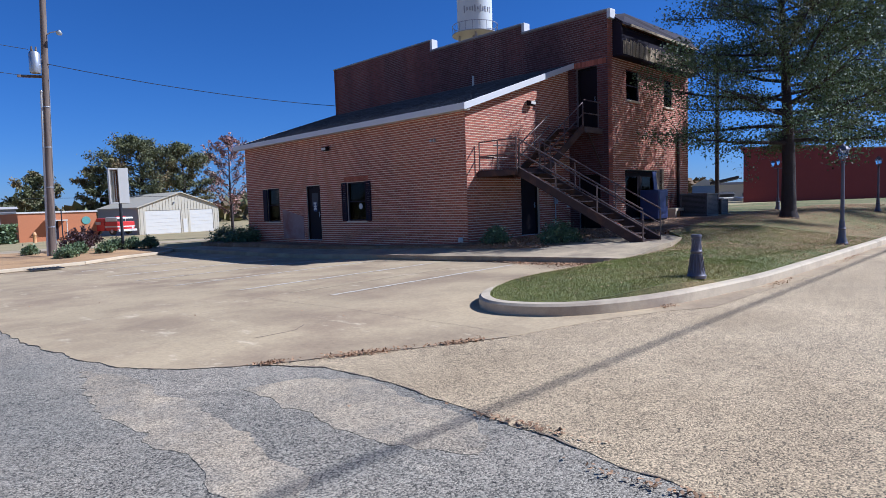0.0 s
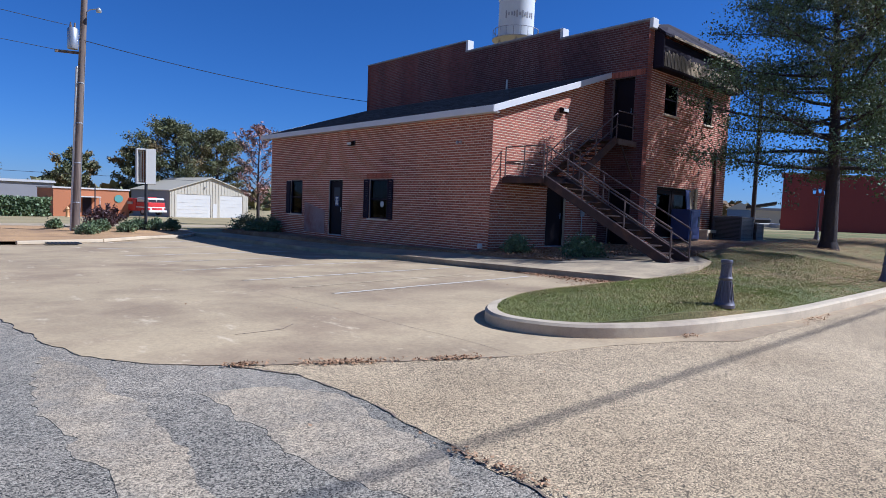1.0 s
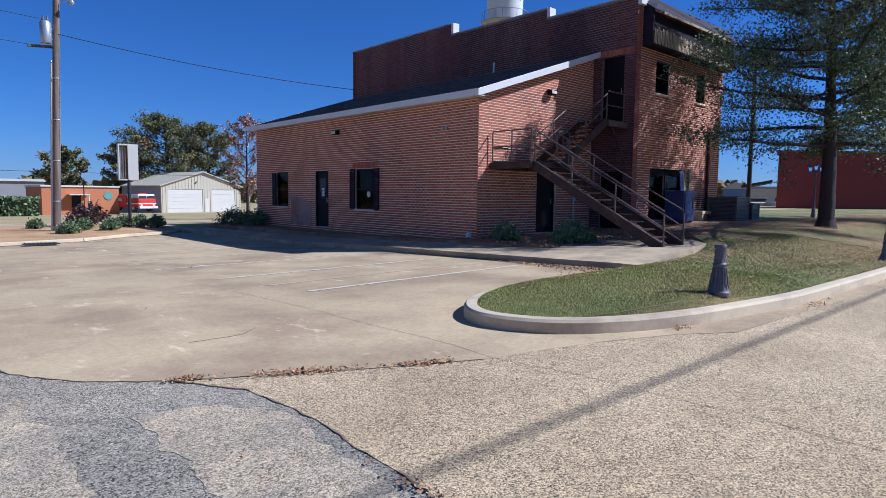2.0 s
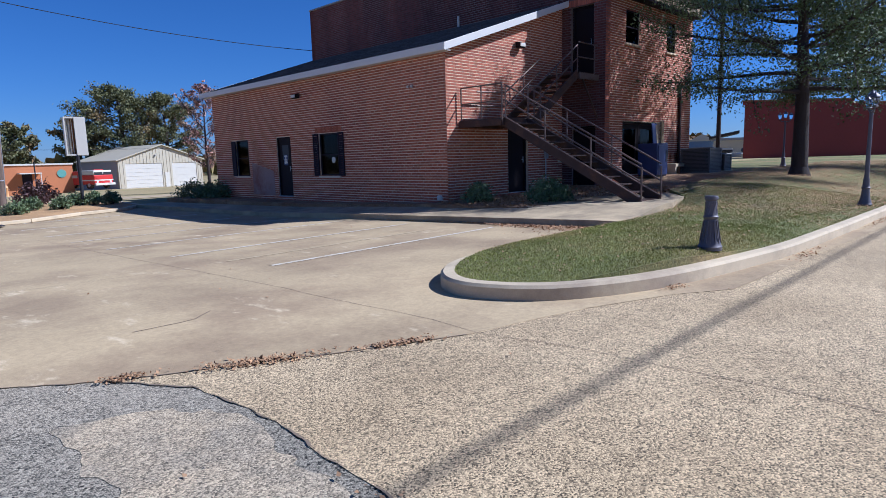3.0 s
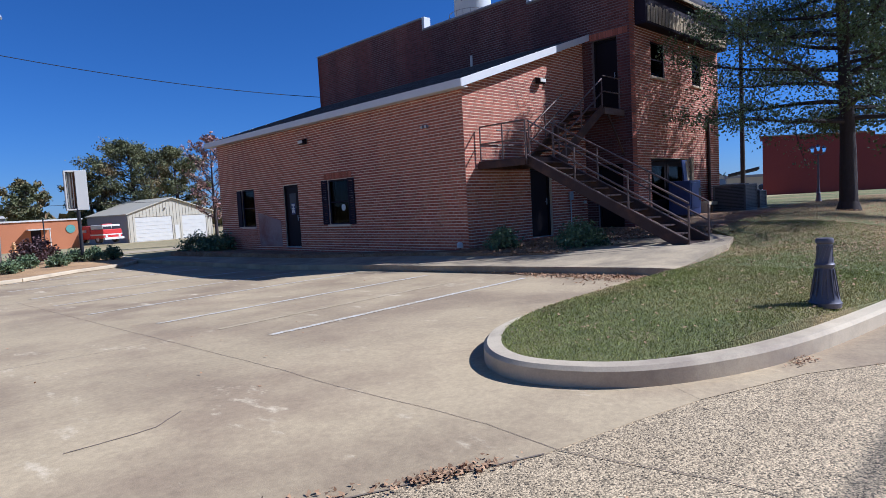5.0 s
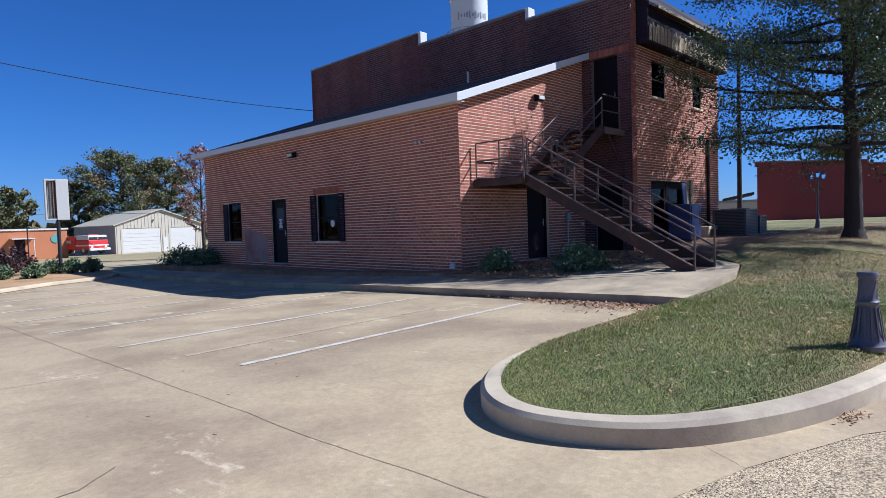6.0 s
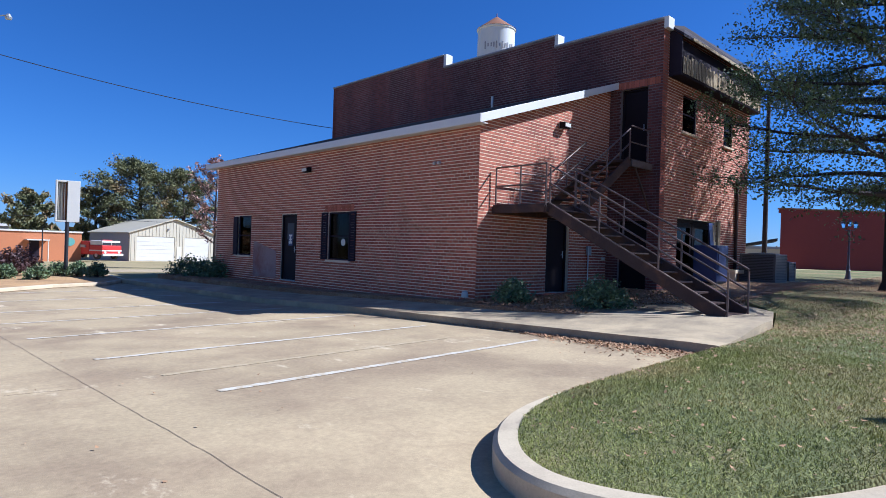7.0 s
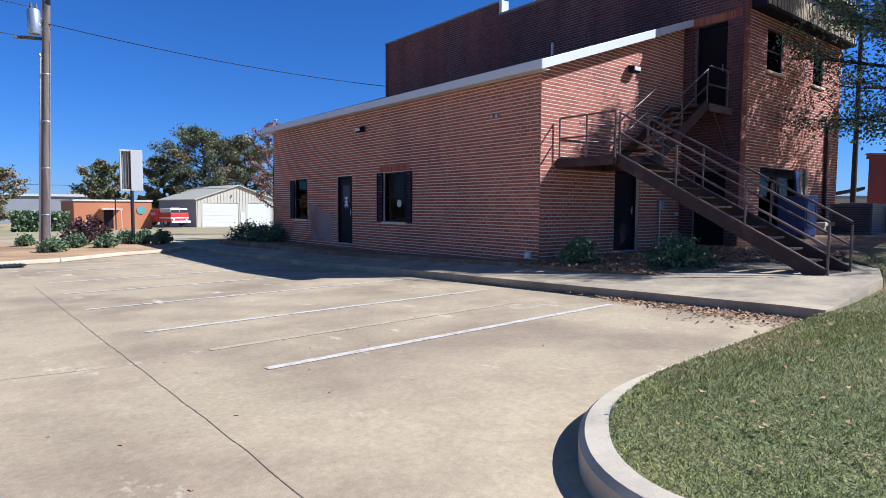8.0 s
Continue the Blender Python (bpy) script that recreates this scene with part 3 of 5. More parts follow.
# parapet coping
for (ya, za), (yb, zb) in zip(TOPS[::2], TOPS[1::2]):
    solid("coping", M().box(LX - 0.05, yb, za, LX + 0.34, ya, za + 0.06), GREY_METAL, "thin grey metal coping on the parapet", "coping", "structure", bevel=0.01)
for y, z0, z1 in ((7.37, 8.28, 8.74), (2.12, 7.93, 8.28), (FY, 7.6, 7.93)):
    solid("step_flashing", M().box(LX - 0.03, y - 0.14, z0 + 0.06, LX + 0.33, y - 0.004, z1 + 0.06), WHITE_METAL, "pale metal flashing on a parapet step", "flashing", "structure", bevel=0.01)


def lean_roof():
    root = thing("lean_to_roof", "dark shingled shed roof with white metal fascia", "roof", kind="structure")
    x0, x1, y0, y1 = -0.28, LX - 0.02, -0.25, LY + 0.55
    z = lambda x: EAVE + 0.004 + 0.33 * x
    m = M()
    m.add([(x, y, z(x) + d) for d in (0.0, 0.14) for x, y in ((x0, y0), (x1, y0), (x1, y1), (x0, y1))], [(3, 2, 1, 0), (4, 5, 6, 7), (0, 1, 5, 4), (1, 2, 6, 5), (2, 3, 7, 6), (3, 0, 4, 7)])
    part("deck", m, SHINGLE, root)
    # rows of shingles
    sh = M()
    rows, w = 36, 0.3
    for i in range(rows):
        xa, xb = x0 + (x1 - x0) * i / rows, x0 + (x1 - x0) * (i + 1.3) / rows
        xb = min(xb, x1)
        n = int((y1 - y0) / w)
        for j in range(n):
            ya = y0 + (y1 - y0) * (j + (0.5 if i % 2 else 0)) / n
            yb = min(ya + (y1 - y0) / n - 0.012, y1)
            if yb - ya < 0.05:
                continue
            t = 0.15 + random.random() * 0.006
            sh.add([(xa, ya, z(xa) + t + 0.02), (xb, ya, z(xb) + t), (xb, yb, z(xb) + t), (xa, yb, z(xa) + t + 0.02), (xa, ya, z(xa) + 0.139), (xa, yb, z(xa) + 0.139)],
                   [(0, 1, 2, 3), (4, 0, 3, 5)])
    ob = part("shingles", sh, SHINGLE, root)
    ob["kind"] = "stuff"
    part("front_fascia", M().box(x0 - 0.03, y0 - 0.03, z(x0) - 0.03, x0 - 0.002, y1, z(x0) + 0.17), WHITE_METAL, root, "white metal fascia along the eave", 0.006)
    for ya, nm in ((y0 - 0.03, "rake_fascia"), (y1 + 0.002, "rake_fascia")):
        f = M()
        xm = x0 + 0.735 * (x1 - x0)
        for a, b, drop in ((x0, xm, 0.04), (xm + 0.01, x1, 0.03)):
            f.add([(x, y, z(x) + d) for y in (ya, ya + 0.028) for x, d in ((a, -drop), (b, -drop), (b, 0.17), (a, 0.17))], [(0, 1, 2, 3), (7, 6, 5, 4), (0, 4, 5, 1), (1, 5, 6, 2), (2, 6, 7, 3), (3, 7, 4, 0)])
        part(nm, f, WHITE_METAL, root, "white metal fascia along the rake", 0.004)
    part("soffit", M().box(x0, y0, z(x0) - 0.03, -0.02, y1, z(x0) - 0.01), WHITE_METAL, root, "white soffit under the eave")
    vent = part("vent_pipe", M().rod((5.5, 4.55, z(5.5)), (5.5, 4.55, 6.66), 0.045, n=12), WHITE, root, "white plastic vent pipe on the roof", smooth=True)


lean_roof()

# ---- doors, windows and fittings of the brick building ----
def door(name, label, at, w, h, sign=False, light=False):
    """A leaf with its frame; it faces local -y, its foot in the middle of the origin."""
    d = thing(name, label, "door", at, kind="structure")
    part("door_frame", M().box(-w / 2, -0.03, 0, -w / 2 + 0.06, 0.1, h).box(w / 2 - 0.06, -0.03, 0, w / 2, 0.1, h).box(-w / 2 + 0.06, -0.03, h - 0.06, w / 2 - 0.06, 0.1, h), DARK_DOOR, d, bevel=0.006)
    leaf = part("leaf", M().box(-w / 2 + 0.065, 0.02, 0.02, w / 2 - 0.065, 0.065, h - 0.065), DARK_DOOR, d, bevel=0.004)
    part("handle", M().rod((w / 2 - 0.16, -0.03, 0.95), (w / 2 - 0.16, -0.03, 1.15), 0.012).rod((w / 2 - 0.16, -0.03, 1.05), (w / 2 - 0.16, 0.03, 1.05), 0.01), ALU, leaf, "metal handle")
    part("threshold", M().box(-w / 2, -0.1, -0.02, w / 2, 0.1, 0.012), ALU, d, "metal threshold")
    if light:
        part("door_light", M().box(-0.22, 0.012, h - 0.85, 0.22, 0.019, h - 0.3), BLACK, leaf, "dull glazed panel in the door")
    if sign:
        s = part("door_sign", M().box(-0.13, 0.008, 1.18, 0.13, 0.018, 1.58), BLUE_PAINT, leaf, "blue and white notice on the door")
        part("notice_shape", M().box(-0.10, 0.004, 1.49, 0.10, 0.007, 1.55).box(-0.035, 0.004, 1.25, 0.035, 0.007, 1.49).box(-0.10, 0.004, 1.36, 0.10, 0.0069, 1.41).rod((-0.06, 0.0068, 1.28), (-0.06, 0.004, 1.28), 0.05, n=14).rod((0.06, 0.0068, 1.28), (0.06, 0.004, 1.28), 0.05, n=14), WHITE, s, "white shapes on the notice")
    return d


WEST = lambda y, z, x=0.0: pose(x, y, z, 0, 0, -90)      # faces -x
door("door_1", "dark brown metal door with a white notice in a brick wall", WEST(8.7, -0.02, 0.06), 1.0, 2.24, True, True)
door("door_2", "dark metal door under the stairs in a brick wall", pose(3.275, 0.12, 0.1), 1.05, 2.05)
door("door_3", "dark metal door at the top of the stairs", WEST(-0.79, 3.88, LX + 0.14), 0.86, 2.22)
door("door_4", "dark metal door low in the tall brick wall", WEST(-0.85, 0.15, LX + 0.12), 0.9, 2.05)


def window(name, label, at, w, h, shutters=0.0, curtain=True, sash=True):
    """A sash window; local -y is outside, the sill's middle at the origin."""
    n = thing(name, label, "window", at, kind="structure")
    fr = M()
    for a, b in ((-w / 2, -w / 2 + 0.05), (w / 2 - 0.05, w / 2)):
        fr.box(a, 0.03, 0, b, 0.11, h)
    fr.box(-w / 2 + 0.05, 0.03, 0, w / 2 - 0.05, 0.11, 0.05).box(-w / 2 + 0.05, 0.03, h - 0.05, w / 2 - 0.05, 0.11, h)
    part("window_frame", fr, SHUTTER, n, bevel=0.005)
    if sash:
        part("meeting_rail", M().box(-w / 2 + 0.05, 0.045, h * 0.5 - 0.02, w / 2 - 0.05, 0.09, h * 0.5 + 0.02), SHUTTER, n)
    for a, b in ((0.05, h * 0.5 - 0.02), (h * 0.5 + 0.02, h - 0.05)):
        g = part("pane", M().box(-w / 2 + 0.05, 0.066, a, w / 2 - 0.05, 0.072, b), GLASS, n)
        g.visible_shadow = False
    part("window_sill", M().box(-w / 2 - 0.06, -0.06, -0.07, w / 2 + 0.06, 0.1, 0.0), MORTAR, n, "pale masonry sill", 0.008)
    if curtain:
        c = M()
        for a, b in ((-0.03, 0.035), (0.07, 0.085), (0.17, 0.19)):
            c.box(a, 0.13, 0.05, b, 0.137, h - 0.05)
        part("curtain", c, WHITE, n, "pale vertical blind strips behind the glass")
    for s in (-1, 1) if shutters else ():
        x0 = s * (w / 2 + shutters / 2 + 0.01)
        sh = part("shutter", M().box(x0 - shutters / 2, -0.05, 0.0, x0 - shutters / 2 + 0.05, -0.013, h).box(x0 + shutters / 2 - 0.05, -0.05, 0, x0 + shutters / 2, -0.013, h)
                  .box(x0 - shutters / 2 + 0.05, -0.05, 0, x0 + shutters / 2 - 0.05, -0.013, 0.07).box(x0 - shutters / 2 + 0.05, -0.05, h - 0.07, x0 + shutters / 2 - 0.05, -0.013, h), SHUTTER, n, "dark louvred shutter", 0.004)
        for k in range(17):
            z = 0.09 + (h - 0.2) * k / 16.5
            part("slat", M().beam((x0 - shutters / 2 + 0.05, -0.03, z + 0.02), (x0 + shutters / 2 - 0.05, -0.03, z + 0.02), 0.012, 0.07), SHUTTER, sh)
    return n


window("window_1", "small dark window with shutter in a shaded brick wall", WEST(12.0, 0.74), 1.0, 1.49, 0.0, False)
w2 = window("window_2", "dark window with louvred shutters and pale blinds", WEST(5.735, 0.76), 1.15, 1.47, 0.32)
part("sticker", M().rod((0.16, 0.058, 0.55), (0.16, 0.064, 0.55), 0.11, n=18), WHITE, w2, "round white sticker on the glass")
window("window_3", "narrow dark upstairs window with a pale frame edge", pose(7.58, FY, 4.95), 0.95, 1.1, 0, False)
window("window_4", "narrow dark upstairs window", pose(10.58, FY, 4.95), 0.75, 1.1, 0, False)
# single shutter beside the first window
solid("shutter", M().box(-0.045, 12.5, 0.74, -0.012, 12.85, 2.2).box(-0.05, 12.53, 0.8, -0.046, 12.82, 1.44).box(-0.05, 12.53, 1.5, -0.046, 12.82, 2.14), SHUTTER, "dark wooden shutter beside the far window", "shutter", bevel=0.004)
solid("infill_window", M().box(0.04, 12.5, 0.74, 0.28, 12.85, 2.23), MORTAR, "masonry infill beside the window", "wall", "structure")


# soldier courses over the openings
def soldiers(axis, plane, a, b, z, h=0.2):
    """Upright bricks over an opening."""
    root = thing("lintel_course", "row of upright bricks over an opening", "brick lintel", kind="structure")
    n = int((b - a) / 0.0813)
    for i in range(n):
        u = a + (b - a) * i / n
        m = M().box(plane - 0.013, u + 0.005, z, plane - 0.0095, u + (b - a) / n - 0.005, z + h) if axis == "x" else M().box(u + 0.005, plane - 0.014, z, u + (b - a) / n - 0.005, plane - 0.0095, z + h)
        part("brick", m, BRICK, root)


soldiers("x", 0.0, 4.95, 6.5, 2.25)
soldiers("x", LX, FY + 0.05, -0.12, 6.12)


def wall_light(name, label, at):
    d = thing(name, label, "wall light", at)
    part("back_plate", M().box(-0.12, -0.03, -0.08, 0.12, 0.0, 0.1), ALU, d, bevel=0.005)
    part("housing", M().add([(-0.15, -0.03, 0.1), (0.15, -0.03, 0.1), (0.15, -0.03, -0.08), (-0.15, -0.03, -0.08), (-0.15, -0.2, 0.06), (0.15, -0.2, 0.06), (0.15, -0.17, -0.08), (-0.15, -0.17, -0.08)],
                            [(0, 1, 5, 4), (4, 5, 6, 7), (0, 4, 7, 3), (1, 2, 6, 5), (3, 7, 6, 2), (0, 3, 2, 1)]), DARK_DOOR, d, "dark metal hood", 0.006)
    part("lens", M().box(-0.13, -0.215, -0.055, 0.13, -0.19, 0.045), WHITE, d, "milky prismatic lens", 0.01)
    return d


wall_light("wall_light", "boxy floodlight with milky lens on shaded brick", WEST(7.5, 3.63, -0.012))
wall_light("wall_light", "boxy floodlight with milky lens high on the side wall", pose(3.28, -0.012, 4.68))
v = thing("wall_vent", "pair of small round vent caps on brick", "vent", WEST(1.44, 3.38, -0.012))
for x in (-0.07, 0.09):
    part("vent_cap", M().rod((x, 0, 0), (x, -0.06, -0.01), 0.05, 0.04, 12), ALU, v, smooth=True)
base_lamp = thing("ground_light", "small white path light at the wall's foot", "path light", pose(-0.25, 0.1, 0.0))
part("stake", M().rod((0, 0, -0.1), (0, 0, 0.1), 0.02), DARK_DOOR, base_lamp)
part("cap", M().lathe([(0.075, 0.08), (0.08, 0.1), (0.075, 0.2), (0.03, 0.235)], 14), WHITE, base_lamp, "white plastic cap", smooth=True)
solid("plaster_patch", M().prism([(-0.016, 9.5), (-0.0095, 9.5), (-0.0095, 11.2), (-0.016, 11.2)], 0.0, lambda x, y: 0.95 + 0.35 * smooth(9.5, 11.2, y)), PLASTER, "grey plaster patch low on the brick wall", "plaster patch")
conduit = thing("electric_meter", "grey meter box and conduit on shaded brick", "meter", pose(4.72, -0.012, 0.0))
part("conduit", M().rod((0, -0.04, 0.1), (0, -0.04, 1.25), 0.02), ALU, conduit)
part("meter_box", M().box(-0.08, -0.1, 1.15, 0.08, -0.014, 1.42), ALU, conduit, bevel=0.01)
solid("junction_box", M().box(5.5, -0.06, 1.03, 5.62, -0.014, 1.1), WHITE, "small white junction box on shaded brick", "junction box", bevel=0.005)
solid("downspout", M().box(11.35, FY - 0.10, 0.3, 11.45, FY - 0.014, 3.75).box(11.33, FY - 0.11, 3.7, 11.47, FY - 0.014, 3.9), STEEL, "brown metal downspout on the sunlit brick front", "downspout", bevel=0.01)


def canopy():
    """The dark mansard over the tall front, with a ragged skirt of pale slats."""
    c = thing("mansard_canopy", "dark wooden canopy with a skirt of worn pale slats", "canopy", pose(0, FY, 0))
    x0, x1, d = 6.1, 12.45, 0.38
    part("floor_board", M().box(x0, -d, 6.36, x1, -0.016, 6.44), SHUTTER, c, bevel=0.01)
    for x in (x0, x1 - 0.06):
        part("end_board", M().prism([(x, -d), (x + 0.06, -d), (x + 0.06, -0.016), (x, -0.016)], 6.44, lambda x, y: 7.75 if y > -0.2 else 7.45), SHUTTER, c)
    part("back_board", M().box(x0 + 0.06, -0.30, 6.44, x1 - 0.06, -0.26, 7.4), SHUTTER, c)
    part("roof", M().add([(x0 - 0.05, -d - 0.08, 7.42), (x1 + 0.05, -d - 0.08, 7.42), (x1 + 0.05, -0.02, 7.98), (x0 + 0.9, -0.02, 7.98), (x0 - 0.05, -0.02, 7.75),
                          (x0 - 0.05, -d - 0.08, 7.50), (x1 + 0.05, -d - 0.08, 7.50), (x1 + 0.05, -0.02, 8.06), (x0 + 0.9, -0.02, 8.06), (x0 - 0.05, -0.02, 7.83)],
                         [(4, 3, 2, 1, 0), (5, 6, 7, 8, 9), (0, 1, 6, 5), (1, 2, 7, 6), (2, 3, 8, 7), (3, 4, 9, 8), (4, 0, 5, 9)]), SHUTTER, c)
    part("top_strip", M().beam((x0 + 0.5, -d - 0.10, 7.46), (x1, -d - 0.10, 7.46), 0.03, 0.09), WALKWAY, c, "pale weathered board along the edge", 0.005)
    random.seed(4)
    n = 62
    for i in range(n):
        x = x0 + 0.1 + (x1 - x0 - 0.2) * i / n
        h = 0.42 + random.random() * 0.12
        part("slat", M().beam((x, -d - 0.02 - random.random() * 0.02, 6.42), (x + random.uniform(-0.02, 0.02), -d - 0.03, 6.44 + h), 0.055, 0.015, (0, 1, 0)), WALKWAY, c)


canopy()


def entrance():
    """Recessed entrance in the tall front: dark doors, and a drinks machine before it."""
    e = thing("entrance", "dark glazed double entrance door in deep shade", "door", pose(8.375, FY + 0.14, 0.5), kind="structure")
    for s in (-1, 0, 1):
        part("post", M().box(s * 1.38 - 0.045, 0, 0, s * 1.38 + 0.045, 0.09, 1.85), DARK_DOOR, e, bevel=0.005)
    part("head", M().box(-1.335, 0, 1.76, 1.335, 0.09, 1.85), DARK_DOOR, e)
    for s in (-1, 1):
        lf = part("leaf", M().box(s * 0.69 - 0.64, 0.02, 0.02, s * 0.69 + 0.64, 0.06, 0.5).box(s * 0.69 - 0.64, 0.02, 1.6, s * 0.69 + 0.64, 0.06, 1.75)
                  .box(s * 0.69 - 0.64, 0.02, 0.5, s * 0.69 - 0.5, 0.06, 1.6).box(s * 0.69 + 0.5, 0.02, 0.5, s * 0.69 + 0.64, 0.06, 1.6), DARK_DOOR, e, bevel=0.004)
        g = part("pane", M().box(s * 0.69 - 0.5, 0.035, 0.5, s * 0.69 + 0.5, 0.042, 1.6), GLASS, lf)
        g.visible_shadow = False
    part("pale_post", M().box(1.43, -0.22, -0.1, 1.62, -0.16, 1.9), WALKWAY, e, "pale weathered post beside the entrance")
    v = thing("vending_machine", "tall blue drinks machine beside the entrance", "vending machine", pose(8.35, FY - 0.45, 0.42))
    part("cabinet", M().box(-0.42, -0.36, 0.05, 0.42, 0.36, 1.15), BLUE_PAINT, v, bevel=0.02)
    part("front_panel", M().box(-0.36, -0.385, 0.25, 0.2, -0.362, 1.08), BLUE_PAINT, v, bevel=0.01)
    part("coin_panel", M().box(0.24, -0.38, 0.5, 0.37, -0.362, 0.9), BLACK, v)
    part("foot", M().box(-0.4, -0.33, 0, 0.4, 0.33, 0.05), BLACK, v)
    b = thing("notice_board", "tall blue and white leaning board at the entrance", "board", pose(9.0, FY - 0.35, 0.45, -6))
    part("panel", M().box(-0.2, -0.02, 0, 0.2, 0.02, 1.85), BLUE_PAINT, b, bevel=0.005)
    part("pale_panel", M().box(0.06, -0.026, 0.3, 0.19, -0.021, 1.8), WALKWAY, b, "pale worn strip")
    c = thing("concrete_step", "pale concrete bench step beside the entrance", "step", pose(10.2, FY - 0.5, 0.4))
    part("slab", M().box(-0.5, -0.2, 0.3, 0.5, 0.2, 0.42), KERB, c, bevel=0.015)
    for s in (-0.4, 0.4):
        part("block", M().box(s - 0.08, -0.18, 0, s + 0.08, 0.18, 0.3), KERB, c, bevel=0.01)


entrance()


AC_PAINT = material("unit_paint", (0.10, 0.095, 0.09), 0.5, 0.15, 1, 20, 0.1)


def air_unit(label, at, w, d, h):
    u = thing("air_conditioner", label, "air conditioner", at, group="air conditioners on the lawn")
    part("pad", M().box(-w / 2 - 0.08, -d / 2 - 0.08, -0.08, w / 2 + 0.08, d / 2 + 0.08, 0.04), KERB, u, bevel=0.01)
    part("core", M().box(-w / 2 + 0.04, -d / 2 + 0.04, 0.04, w / 2 - 0.04, d / 2 - 0.04, h - 0.04), BLACK, u)
    part("base_tray", M().box(-w / 2, -d / 2, 0.04, w / 2, d / 2, 0.12), AC_PAINT, u, bevel=0.01)
    part("top_cover", M().box(-w / 2, -d / 2, h - 0.06, w / 2, d / 2, h), AC_PAINT, u, bevel=0.015)
    for sx in (-1, 1):
        for sy in (-1, 1):
            part("corner_post", M().box(sx * (w / 2 - 0.03) - 0.03, sy * (d / 2 - 0.03) - 0.03, 0.12, sx * (w / 2 - 0.03) + 0.03, sy * (d / 2 - 0.03) + 0.03, h - 0.06), AC_PAINT, u)
    n = int((h - 0.2) / 0.05)
    for k in range(n):
        z = 0.15 + k * 0.05
        part("louvre", M().box(-w / 2 + 0.06, -d / 2 + 0.005, z, w / 2 - 0.06, -d / 2 + 0.025, z + 0.03).box(-w / 2 + 0.005, -d / 2 + 0.06, z, -w / 2 + 0.025, d / 2 - 0.06, z + 0.03), AC_PAINT, u)
    part("fan_grille", M().lathe([(min(w, d) * 0.42, h + 0.001), (min(w, d) * 0.42, h + 0.02), (0.08, h + 0.04), (0.0, h + 0.04)], 20), BLACK, u)
    return u


air_unit("large dark air conditioning unit in tree shade", pose(11.0, -2.75, 0.42), 1.15, 1.1, 0.95)
air_unit("smaller dark air conditioning unit in tree shade", pose(12.75, -2.75, 0.44), 0.75, 0.75, 0.68)


